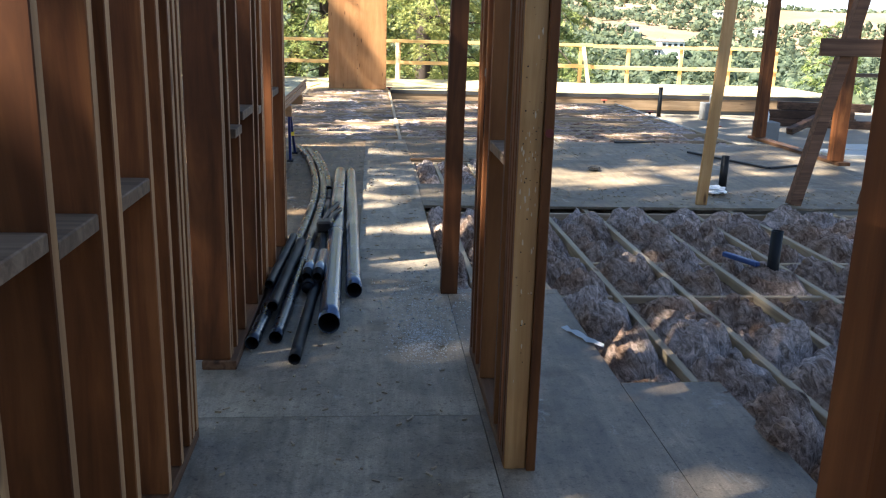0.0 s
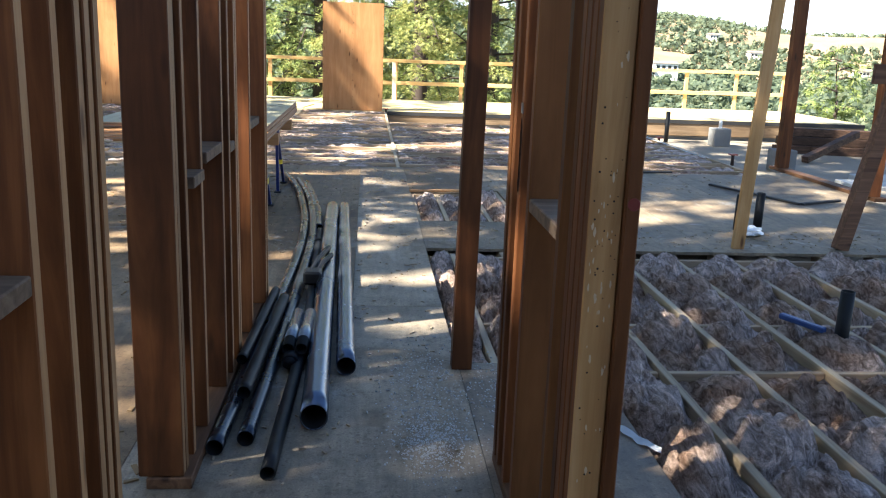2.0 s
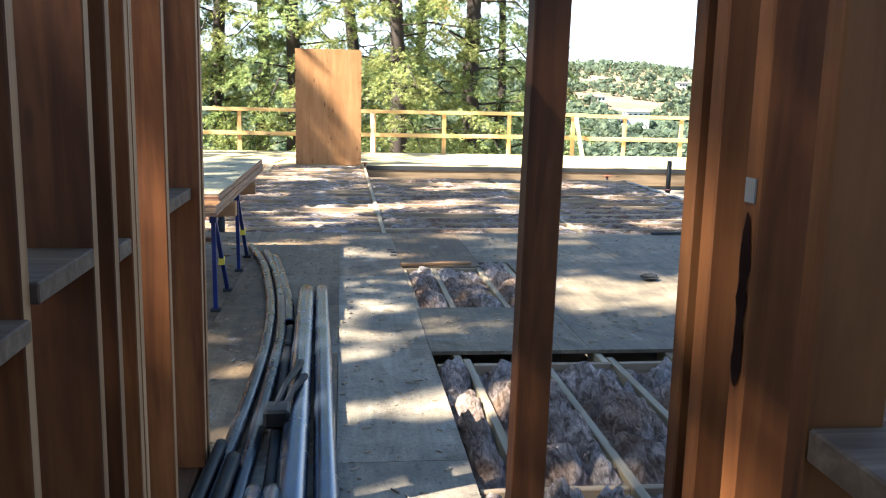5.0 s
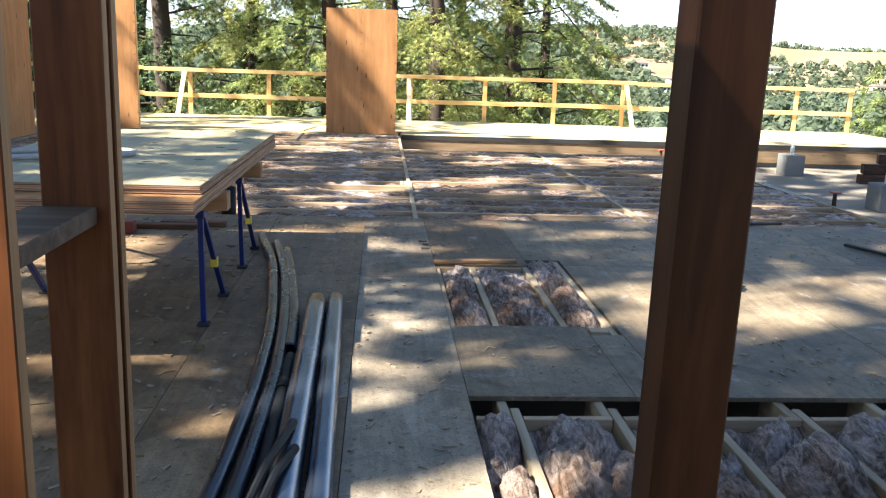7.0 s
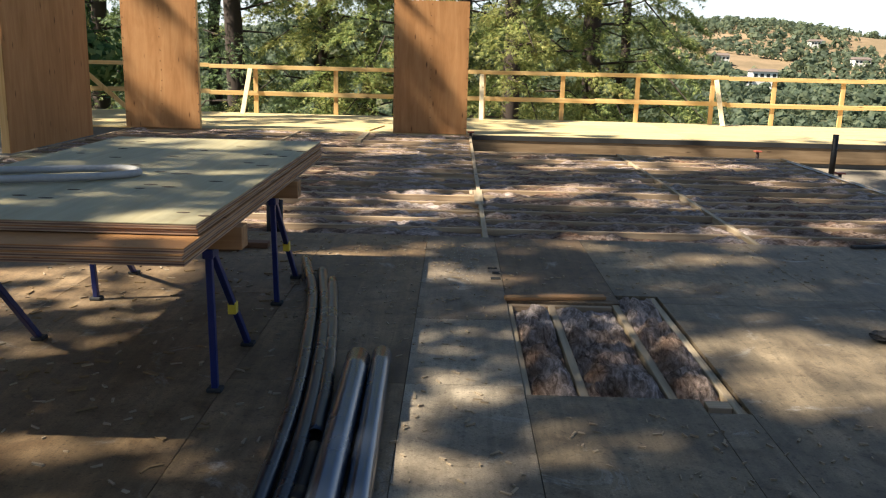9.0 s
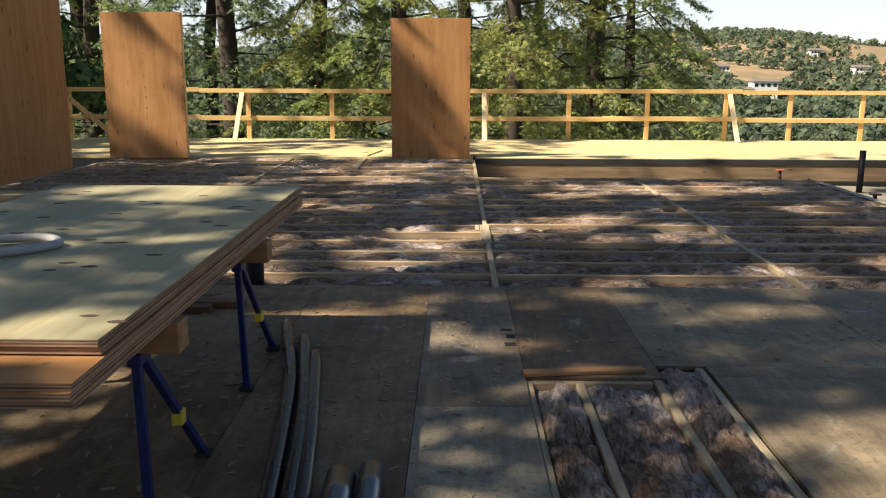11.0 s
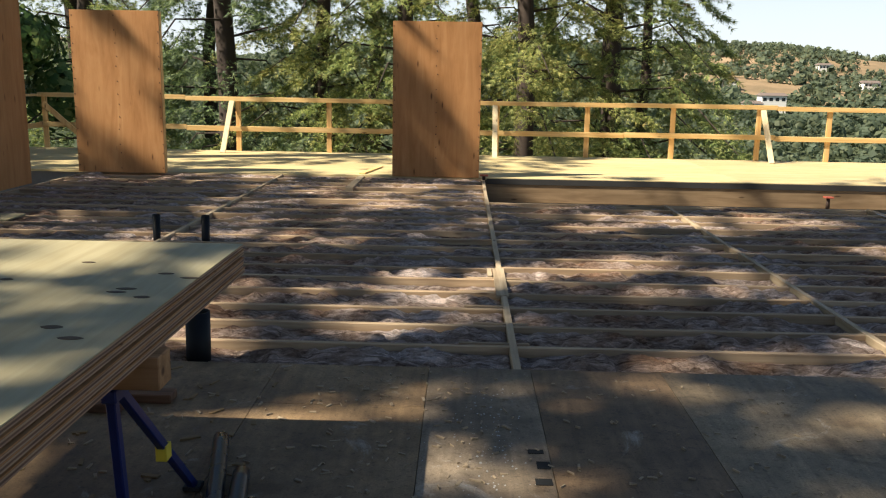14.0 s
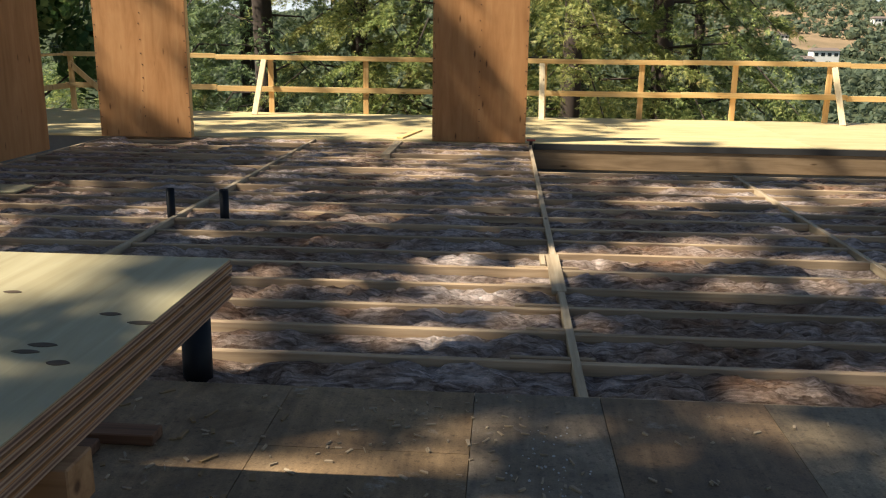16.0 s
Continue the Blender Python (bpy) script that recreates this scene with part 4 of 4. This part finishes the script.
scaf = thing("scaffold_frame", (3.8, 7.65, 0), "old splayed timber trestle with a crosspiece", "trestle")
part("leg", beam((3.50, 7.65, 0), (4.05, 7.75, 2.3), 0.1, 0.09, (0, -1, 0)), M_TIMBER, scaf)
part("leg", beam((4.13, 7.65, 0), (4.62, 7.75, 2.3), 0.1, 0.09, (0, -1, 0)), M_TIMBER, scaf)
part("crosspiece", beam((3.55, 7.62, 1.30), (5.4, 7.62, 1.30), 0.038, 0.14, (0, 0, 1)), M_TIMBER, scaf)
frame_r = thing("stud_wall_right_far", (5.4, 10, 0), "brown window framing on a sole plate", "stud wall", kind="structure")
part("bottom_plate", box(5.05, 5.19, 9.8, 12.2, 0, 0.038, 0.003), M_PLATE, frame_r)
for x, y in ((5.08, 9.93), (5.12, 12.0)):
    part("stud", beam((x, y, 0.04), (x, y, 2.4), 0.14, 0.11, (0, -1, 0)), M_STUD, frame_r)
part("stud", beam((5.75, 10.1, 0.0), (5.75, 10.1, 2.4), 0.14, 0.09, (0, -1, 0)), M_STUD, frame_r)
part("sill", box(5.19, 5.70, 10.0, 10.09, 0.95, 0.99, 0.003), M_BLOCK, frame_r)


def pier(x, y, z, h=0.36):
    p = thing("pier_block", (x, y, z), "grey concrete pier block on dirt", "pier", "concrete piers")
    part("block", box(x - 0.17, x + 0.17, y - 0.17, y + 0.17, z, z + h, 0.012), M_CONC, p)
    part("bolt", tube([(x, y, z + h - 0.01), (x, y, z + h + 0.12), (x, y, z + h + 0.17)], [0.035, 0.035, 0.018], seg=10), M_FOIL, p, "bright steel post anchor")


pier(7.05, 18.7, -0.43)
pier(6.64, 15.1, -0.43)
for i, (x, y, z) in enumerate(((8.6, 17.6, -0.43), (8.9, 17.9, -0.43), (8.7, 17.7, -0.27), (9.3, 17.5, -0.43), (9.0, 17.8, -0.11))):
    solo("old_beam", beam((x - 0.85, y + 0.15, z + 0.08), (x + 0.85, y - 0.08 * i, z + 0.08), 0.16, 0.16, (0, 0, 1), 0.01), M_TIMBER_DARK, (x, y, z), "dark weathered beam on a stack of beams", "timber", "stacked old beams")
solo("broken_beam", beam((7.6, 16.2, -0.36), (8.9, 16.9, 0.05), 0.14, 0.12, (0, 0, 1), 0.01), M_TIMBER_DARK, (7.6, 16.2, -0.43), "dark broken beam leaning on a timber pile", "timber")
for k, (x, y) in enumerate(((7.4, 13.6), (7.9, 14.1), (8.6, 13.5))):
    solo("slab", box(x - 0.5, x + 0.45, y - 0.35, y + 0.3, -0.44, -0.36 + 0.02 * k, 0.015), M_PALE_CONC, (x, y, -0.44), "pale concrete slab on dirt", "slab", "slabs")


def black_stub(x, y, h, r, base=-0.2, name="drain_stub"):
    t = thing(name, (x, y, base), "black plastic pipe standing up through the floor", "pipe", "upright drain pipes")
    part("pipe", tube([(x, y, base), (x + 0.004, y, h - 0.01)], r, r * 0.88, bore=True), [M_ABS, M_DARK], t, "", True)


black_stub(2.37, 5.58, 0.27, 0.035)
black_stub(3.12, 8.25, 0.33, 0.035, -0.02)
black_stub(2.98, 8.32, 0.30, 0.03, -0.02)
black_stub(-2.58, 14.72, 0.21, 0.032)
black_stub(-2.16, 14.72, 0.21, 0.035)
black_stub(-1.30, 11.66, 0.22, 0.062)
black_stub(6.05, 19.0, 0.22, 0.045, -0.43, "drain_post")

# ---- sheets on sawhorses ----
XR, XL, YN, YF, ZT = -0.77, -2.03, 7.9, 10.54, 0.78
SHEETS = []
for k, (dy0, dy1, dx, n) in enumerate(((0.0, 0.0, 0.0, 0), (0.004, 0.0, 0.004, 1), (-0.17, -0.03, 0.01, 2), (-0.18, -0.03, 0.008, 3), (-0.175, -0.03, 0.012, 4))):
    z1 = ZT - 0.019 * n - (0.004 if n > 1 else 0)
    s = thing("plywood_sheet", ((XL + XR) / 2, (YN + YF) / 2, z1 - 0.018), "pale plywood sheet stacked on sawhorses", "plywood", "stacked plywood sheets")
    SHEETS.append(s)
    part("face", box(XL + dx, XR + dx, YN + dy0, YF + dy1, z1 - 0.003, z1, 0), M_SHEET if n == 0 else M_PANEL, s)
    part("core", box(XL + dx + 0.001, XR + dx - 0.001, YN + dy0 + 0.001, YF + dy1 - 0.001, z1 - 0.018, z1 - 0.0031, 0), M_PLY_EDGE, s, "layered plywood edge")
ZB = ZT - 0.019 * 5 - 0.004
def sawhorse(y, f1, f2):
    s = thing("sawhorse", (-1.35, y, 0), "dark blue steel folding sawhorse under plywood sheets", "sawhorse", "sawhorses under the sheets")
    zt = ZB - 0.09
    part("top_beam", box(-1.98, -0.735, y - 0.045, y + 0.045, zt, ZB - 0.001, 0.003), M_BEARER, s, "orange-brown timber cross beam")
    for x in (-1.84, -0.87):
        part("bracket", box(x - 0.021, x + 0.021, y - 0.045, y + 0.045, zt - 0.04, zt - 0.002, 0.004), M_BLUE, s)
        for f, d in ((f1, -0.02), (f2, 0.03)):
            lg = part("leg", beam((x, f, 0.012), (x, y + d, zt - 0.03), 0.030, 0.026, (1, 0, 0)), M_BLUE, s)
            part("foot", box(x - 0.03, x + 0.03, f - 0.028, f + 0.028, 0, 0.018, 0.004), M_MEMB, lg)
    k = 0.45
    part("sticker", box(-0.8875, -0.8525, y + (f2 - y) * (1 - k) - 0.02, y + (f2 - y) * (1 - k) + 0.025, 0.23, 0.28, 0.002), M_YELLOW, s)


sawhorse(8.40, 8.40, 8.96)
sawhorse(9.58, 9.62, 10.18)

# ---- pipes lying on the floor ----
def lying(points, r, mat, label, hollow=True, group="loose pipes on the floor"):
    pts = curve_points(points)
    bm = tube(pts, r, r * 0.92 if hollow else None, 22, bore=hollow)
    return solo("pipe", bm, [mat, M_DARK], tuple(points[0]), label, "pipe", group, smooth=True)


lying([(-0.234, 4.54, 0.052), (-0.28, 6.5, 0.052), (-0.33, 8.68, 0.052)], 0.052, M_PIPE, "thick dark blue-grey pipe lying on plywood")
lying([(-0.13, 5.08, 0.043), (-0.18, 6.8, 0.043), (-0.235, 8.76, 0.043)], 0.043, M_PIPE, "dark blue-grey pipe lying on plywood")
lying([(-0.36, 4.16, 0.026), (-0.335, 5.6, 0.026), (-0.365, 6.8, 0.026), (-0.388, 7.87, 0.026)], 0.026, M_ABS, "thin black pipe lying on plywood")
lying([(-0.512, 4.72, 0.073), (-0.495, 5.3, 0.073), (-0.475, 6.0, 0.073)], 0.026, M_ABS, "short black pipe resting on two conduits")
lying([(-0.565, 5.05, 0.083), (-0.55, 5.5, 0.083), (-0.53, 6.1, 0.083)], 0.022, M_ABS, "short black pipe resting on other pipes")
for x in (-0.385, -0.328):
    p = thing("wrapped_pipe", (x, 5.2, 0.052), "short black pipe in shiny clear wrap", "pipe", "wrapped pipes")
    part("pipe", tube([(x, 5.19, 0.080), (x + 0.006, 5.72, 0.080)], 0.027, 0.023), M_ABS, p, "", True)
    part("wrap", tube([(x, 5.30, 0.080), (x + 0.002, 5.40, 0.080), (x + 0.006, 5.70, 0.080)], [0.0285, 0.0295, 0.0285], 0.0275), M_WRAP, p, "shiny clear plastic wrap", True)
ring = bmesh.new()
tube([(-0.372, 5.12, 0.045), (-0.372, 5.18, 0.045)], 0.034, 0.026, bm=ring)
solo("pipe_coupling", ring, M_ABS, (-0.372, 5.15, 0.01), "black plastic coupling lying among pipes", "coupling", smooth=True)
lying([(-0.56, 4.34, 0.03), (-0.535, 5.2, 0.03), (-0.51, 6.2, 0.03), (-0.495, 7.0, 0.03), (-0.498, 7.6, 0.03), (-0.53, 8.3, 0.03), (-0.60, 9.0, 0.03), (-0.70, 9.75, 0.03), (-0.87, 10.53, 0.03)], 0.03, M_PIPE_DULL, "long bent grey conduit lying on plywood")
lying([(-0.465, 4.41, 0.03), (-0.445, 5.3, 0.03), (-0.432, 6.2, 0.03), (-0.426, 7.0, 0.03), (-0.428, 7.6, 0.03), (-0.452, 8.1, 0.03), (-0.50, 8.7, 0.03), (-0.58, 9.4, 0.03), (-0.72, 10.24, 0.03)], 0.03, M_PIPE_DULL, "long bent grey conduit lying on plywood")
lying([(-0.40, 7.95, 0.03), (-0.432, 8.45, 0.03), (-0.51, 9.16, 0.03), (-0.63, 10.02, 0.03)], 0.03, M_PIPE_DULL, "bent grey conduit lying on plywood")
tip = bmesh.new()
tube([(-0.381, 7.46, 0.028), (-0.381, 7.55, 0.028)], 0.031, 0.0275, bm=tip)
solo("pipe_coupling", tip, M_ABS, (-0.381, 7.5, 0.0), "black plastic coupling on a thin pipe", "coupling", smooth=True)
clamp = thing("bar_clamp", (-0.33, 6.6, 0.06), "black clamp with two levers lying on pipes", "clamp")
part("body", box(-0.40, -0.30, 6.30, 6.42, 0.055, 0.13, 0.012), M_ABS, clamp)
part("lever", tube([(-0.36, 6.36, 0.12), (-0.33, 6.6, 0.14), (-0.285, 6.95, 0.12)], [0.012, 0.014, 0.016], seg=8), M_ABS, clamp)
part("lever", tube([(-0.33, 6.34, 0.11), (-0.30, 6.55, 0.13), (-0.26, 6.75, 0.12)], [0.012, 0.014, 0.016], seg=8), M_ABS, clamp)

# ---- small things ----
rngd = random.Random(21)
# oval veneer patches on the top sheet
for k in range(30):
    x, y = rngd.uniform(XL + 0.1, XR - 0.06), YN + 0.1 + 2.35 * (k + rngd.random()) / 30
    for d in ((0, 0), (0.09, -0.05))[: rngd.choice((1, 1, 2))]:
        bm = bmesh.new()
        a, b = rngd.uniform(0.022, 0.032), rngd.uniform(0.010, 0.015)
        cx, cy = x + d[0], y + d[1]
        vs = [bm.verts.new((cx + a * math.cos(t) * (1 - 0.25 * abs(math.sin(t))), cy + b * math.sin(t), ZT + 0.0012)) for t in [2 * math.pi * i / 14 for i in range(14)]]
        f = bm.faces.new(vs)
        bmesh.ops.extrude_face_region(bm, geom=[f])
        bm.verts.ensure_lookup_table()
        for v in bm.verts[14:]:
            v.co.z -= 0.0011
        bmesh.ops.recalc_face_normals(bm, faces=bm.faces)
        part("veneer_patch", bm, M_PATCH, SHEETS[0], "dark oval veneer patch")
strap_pts = curve_points([(-1.95, 8.55, ZT + 0.016), (-1.7, 8.62, ZT + 0.02), (-1.45, 8.75, ZT + 0.018), (-1.32, 8.9, ZT + 0.017), (-1.42, 9.0, ZT + 0.02), (-1.7, 8.9, ZT + 0.022), (-1.98, 8.85, ZT + 0.016)], 8)
solo("webbing_strap", tube(strap_pts, 0.016, seg=8), M_FABRIC, (-1.6, 8.7, ZT), "grey strap coiled on plywood sheets", "strap", smooth=True)


def litter(name, n, area, size, mat, label, seed, z=0.0):
    """Small chips and leaves strewn over a floor."""
    r = np.random.default_rng(seed)
    V, F = [], []
    for k in range(n):
        x, y = r.uniform(area[0], area[1]), r.uniform(area[2], area[3])
        a, L, W, h = r.uniform(0, 6.28), size * r.uniform(0.5, 1.7), size * r.uniform(0.15, 0.5), r.uniform(0.002, 0.006)
        c, q = math.cos(a), math.sin(a)
        i = len(V)
        for zz in (z + 0.0005, z + h):
            for u, v in ((-L, -W), (L, -W * 0.6), (L * 0.8, W), (-L * 0.9, W * 0.8)):
                V.append((x + u * c - v * q, y + u * q + v * c, zz + (0.004 * r.uniform() if zz > z + 0.001 else 0)))
        F += [(i + 4, i + 5, i + 6, i + 7), (i, i + 1, i + 5, i + 4), (i + 1, i + 2, i + 6, i + 5), (i + 2, i + 3, i + 7, i + 6), (i + 3, i, i + 4, i + 7)]
    return stuff_mesh(name, np.array(V), np.array(F), mat, (0, 0, 0), label, "debris")


litter("wood_chip", 800, (-4.0, 0.3, 5.6, 11.4), 0.015, M_CHIP, "pale wood chips strewn over the plywood", 3)
litter("dry_leaf", 700, (-4.5, -0.75, 3.0, 11.4), 0.024, M_LEAF_DRY, "dry brown leaves strewn over the plywood", 4)
litter("wood_chip", 240, (-0.6, 0.36, 1.5, 8.0), 0.009, M_CHIP, "small pale chips in the passage", 5)
litter("wood_chip", 320, (0.5, 5.0, 7.6, 8.3), 0.011, M_CHIP, "pale wood chips strewn over the plywood", 16)
litter("wood_chip", 260, (-0.5, 4.0, 10.0, 11.4), 0.011, M_CHIP, "pale wood chips strewn over the plywood", 6)
# slots: thin black plates on the floor, painted as their shaded depth
for x, y, w_, d_ in ((0.30, 10.27, 0.06, 0.05), (0.315, 10.40, 0.05, 0.06), (0.29, 10.53, 0.06, 0.035)):
    solo("floor_slot", box(x, x + w_, y, y + d_, 0.0005, 0.0025), M_DARK, (x, y, 0.0005), "flat black plate for the dark inside of a plywood slot", "slot", "slots in the floor")
solo("trim_strip", beam((3.67, 10.66, 0.012), (4.13, 9.53, 0.012), 0.04, 0.02, (0, 0, 1)), M_MEMB, (3.9, 10.1, 0), "thin dark strip lying on the plywood", "strip", "loose strips")
solo("trim_strip", beam((4.15, 9.53, 0.012), (4.68, 9.80, 0.012), 0.04, 0.02, (0, 0, 1)), M_MEMB, (4.4, 9.65, 0), "thin dark strip lying on the plywood", "strip", "loose strips")
solo("trim_strip", beam((3.0, 11.44, 0.012), (3.55, 11.55, 0.012), 0.05, 0.02, (0, 0, 1)), M_MEMB, (3.3, 11.5, 0), "thin dark strip lying on the plywood", "strip", "loose strips")


def crumple(name, x, y, z, size, mat, label, cat, seed, flat=0.35):
    bm = bmesh.new()
    bmesh.ops.create_icosphere(bm, subdivisions=3, radius=size)
    for v in bm.verts:
        d = 0.45 * noise.noise(v.co * (2.2 / size) + Vector((seed, 0, 0))) + 0.25 * noise.noise(v.co * (6 / size))
        v.co *= 1 + d
        v.co.z = v.co.z * flat
    low = min(v.co.z for v in bm.verts)
    bmesh.ops.translate(bm, verts=bm.verts, vec=(x, y, z - low))
    return solo(name, bm, mat, (x, y, z), label, cat)


# first one: a made-up dark lump where the plywood has a splintered hole
crumple("rag", 2.2, 9.27, 0, 0.06, M_MEMB, "dark crumpled lump in place of a splintered hole in the plywood", "rag", 2.0)
crumple("scrap_paper", 3.0, 8.1, 0, 0.09, M_PAPER, "crumpled white paper on the plywood", "paper", 4.0, 0.4)
scrap = bmesh.new()
sp = random.Random(12)
left_edge, right_edge = [], []
for k in range(9):
    cx, cy, hw = 0.885 + 0.017 * k, 4.60 - 0.036 * k, 0.012 + 0.012 * sp.random()
    zz = 0.003 + 0.012 * sp.random()
    left_edge.append(scrap.verts.new((cx - hw, cy - hw * 0.5, zz)))
    right_edge.append(scrap.verts.new((cx + hw, cy + hw * 0.5, zz + 0.006 * sp.random())))
for k in range(8):
    scrap.faces.new((left_edge[k], left_edge[k + 1], right_edge[k + 1], right_edge[k]))
bmesh.ops.solidify(scrap, geom=scrap.faces[:], thickness=0.001)
solo("scrap_paper", scrap, M_PAPER, (0.95, 4.45, 0), "torn strip of white plastic on the plywood", "plastic")
level = thing("hand_tool", (2.2, 5.75, -0.02), "blue hand tool lying on the wool", "tool")
part("bar", beam((2.17, 5.84, 0.050), (2.29, 5.60, 0.045), 0.04, 0.03, (0, 0, 1), 0.006), M_TOOL, level)
for x, y, c in ((-1.62, 10.86, M_TIMBER), (-1.45, 10.98, M_TIMBER)):
    solo("offcut", box(x - 0.25, x + 0.25, y - 0.045, y + 0.045, 0, 0.04, 0.004), c, (x, y, 0), "dark timber offcut on the plywood", "timber", "offcuts")
solo("offcut", box(-1.92, -1.82, 10.62, 10.72, 0, 0.09, 0.004), M_RED, (-1.87, 10.67, 0), "red-ended timber offcut on the plywood", "timber", "offcuts")


def valve(x, y, z0, z1):
    v = thing("valve", (x, y, z0), "short pipe riser with a red valve handle", "valve", "red valves")
    part("riser", tube([(x, y, z0), (x, y, z1)], 0.016, seg=10), M_RUST, v, "", True)
    part("handle", box(x - 0.055, x + 0.055, y - 0.05, y + 0.05, z1 - 0.004, z1 + 0.016, 0.004), M_VALVE, v, "flat orange-red valve handle")
    part("collar", tube([(x, y, z0 + 0.6 * (z1 - z0)), (x, y, z1 - 0.006)], [0.026, 0.022], seg=10), M_RUST, v, "", True)


valve(0.32, 19.55, -0.25, 0.05)
valve(4.82, 18.9, -0.43, -0.08)
valve(4.95, 16.2, -0.43, -0.05)
valve(5.3, 13.9, -0.43, -0.04)
solo("metal_strip", box(4.60, 4.68, 13.2, 17.1, -0.016, -0.012), M_FOIL, (4.64, 15, -0.02), "shiny metal strap nailed along the joists' end", "strap")
for k in range(5):
    solo("strap_tie", box(2.33, 2.37, 12.4 + k * 0.42, 12.62 + k * 0.42, -0.0155, -0.0125), M_FOIL, (2.35, 12.5 + k * 0.42, -0.0155), "perforated steel strap tie on a girder", "strap", "strap ties")


def house(r, ang, w_, d_, h_, roof):
    x, y = r * math.sin(radians(ang)), r * math.cos(radians(ang))
    z = ground_height(x, y) + (4.4 if w_ > 10 else 1.2)
    t = thing("hill_house", (x, y, z - 1.5), "small pale house among trees on the far hill", "house", "houses on the far hill")
    part("wall", box(x - w_ / 2, x + w_ / 2, y - d_ / 2, y + d_ / 2, z - 6, z + h_), M_STONE_WALL, t)
    bm = bmesh.new()
    a = [bm.verts.new(c) for c in ((x - w_ / 2 - 0.6, y - d_ / 2 - 0.6, z + h_), (x + w_ / 2 + 0.6, y - d_ / 2 - 0.6, z + h_), (x + w_ / 2 + 0.6, y + d_ / 2 + 0.6, z + h_), (x - w_ / 2 - 0.6, y + d_ / 2 + 0.6, z + h_), (x - w_ / 2, y, z + h_ + roof), (x + w_ / 2, y, z + h_ + roof))]
    for f in ((0, 1, 5, 4), (2, 3, 4, 5), (1, 2, 5), (3, 0, 4), (3, 2, 1, 0)):
        bm.faces.new([a[i] for i in f])
    part("roof", bm, M_ROOF, t)
    for k in range(4):
        xx = x - w_ / 2 + w_ * (k + 0.5) / 4
        part("window", box(xx - w_ / 14, xx + w_ / 14, y - d_ / 2 - 0.05, y - d_ / 2 + 0.1, z + h_ * 0.35, z + h_ * 0.75), M_GLASS_DARK, t)


for r, a, w_, h_ in ((430, 18.7, 11, 3.6), (425, 17.6, 7, 2.6), (500, 16.2, 8, 3), (560, 24, 9, 3), (520, 30, 8, 3), (470, 36, 8, 3), (620, 21.5, 8, 3)):
    house(r, a, w_, 7, h_, 1.2)

litter("plaster_fleck", 170, (-0.05, 0.75, 4.6, 5.6), 0.006, M_FLECK, "pale plaster flecks on the passage floor", 8)
litter("wood_chip", 110, (-0.85, 0.3, 9.0, 11.45), 0.010, M_CHIP, "pale chips beside the bent pipes", 10)
solo("plank", beam((-1.42, 19.9, 0.012), (-1.25, 20.9, 0.012), 0.09, 0.02, (0, 0, 1)), M_RAIL_X, (-1.35, 20.4, 0), "thin fresh plank lying on the deck", "plank")
solo("plywood_offcut", box(-5.25, -4.25, 15.45, 15.8, -0.012, 0.004, 0.002), M_SHEET, (-4.8, 15.6, -0.012), "pale plywood offcut lying on the joists", "plywood")


def dust(n, cx, cy, sx, sy, size, seed, label):
    """Fine pale plaster dust, thickest at its middle."""
    r = np.random.default_rng(seed)
    V, F = [], []
    for k in range(n):
        x, y = r.normal(cx, sx), r.normal(cy, sy)
        a, q, h = r.uniform(0, 6.28), size * r.uniform(0.3, 1.5), 0.0006 + 0.0000015 * k
        i = len(V)
        for j in range(5):
            b = a + 1.257 * j
            w2 = q * r.uniform(0.5, 1.2)
            V += [(x + w2 * math.cos(b), y + 1.6 * w2 * math.sin(b), 0.0003), (x + 0.9 * w2 * math.cos(b), y + 1.45 * w2 * math.sin(b), h)]
        F.append(tuple(i + 1 + 2 * j for j in range(5)))
        F += [(i + 2 * j, i + 2 * ((j + 1) % 5), i + 1 + 2 * ((j + 1) % 5), i + 1 + 2 * j) for j in range(5)]
    stuff_mesh("plaster_dust", np.array(V), F, M_SMEAR, (0, 0, 0), label, "dust")


dust(1100, 0.20, 4.45, 0.07, 0.13, 0.0036, 31, "pale dried plaster dust on the passage floor")
dust(560, 0.20, 5.00, 0.08, 0.22, 0.0034, 32, "pale plaster dust beside the timber post")
dust(420, 0.52, 4.85, 0.09, 0.20, 0.0034, 33, "pale plaster dust round the post's foot")
dust(140, 0.16, 10.7, 0.09, 0.35, 0.0042, 34, "pale dust on the plywood sheet")
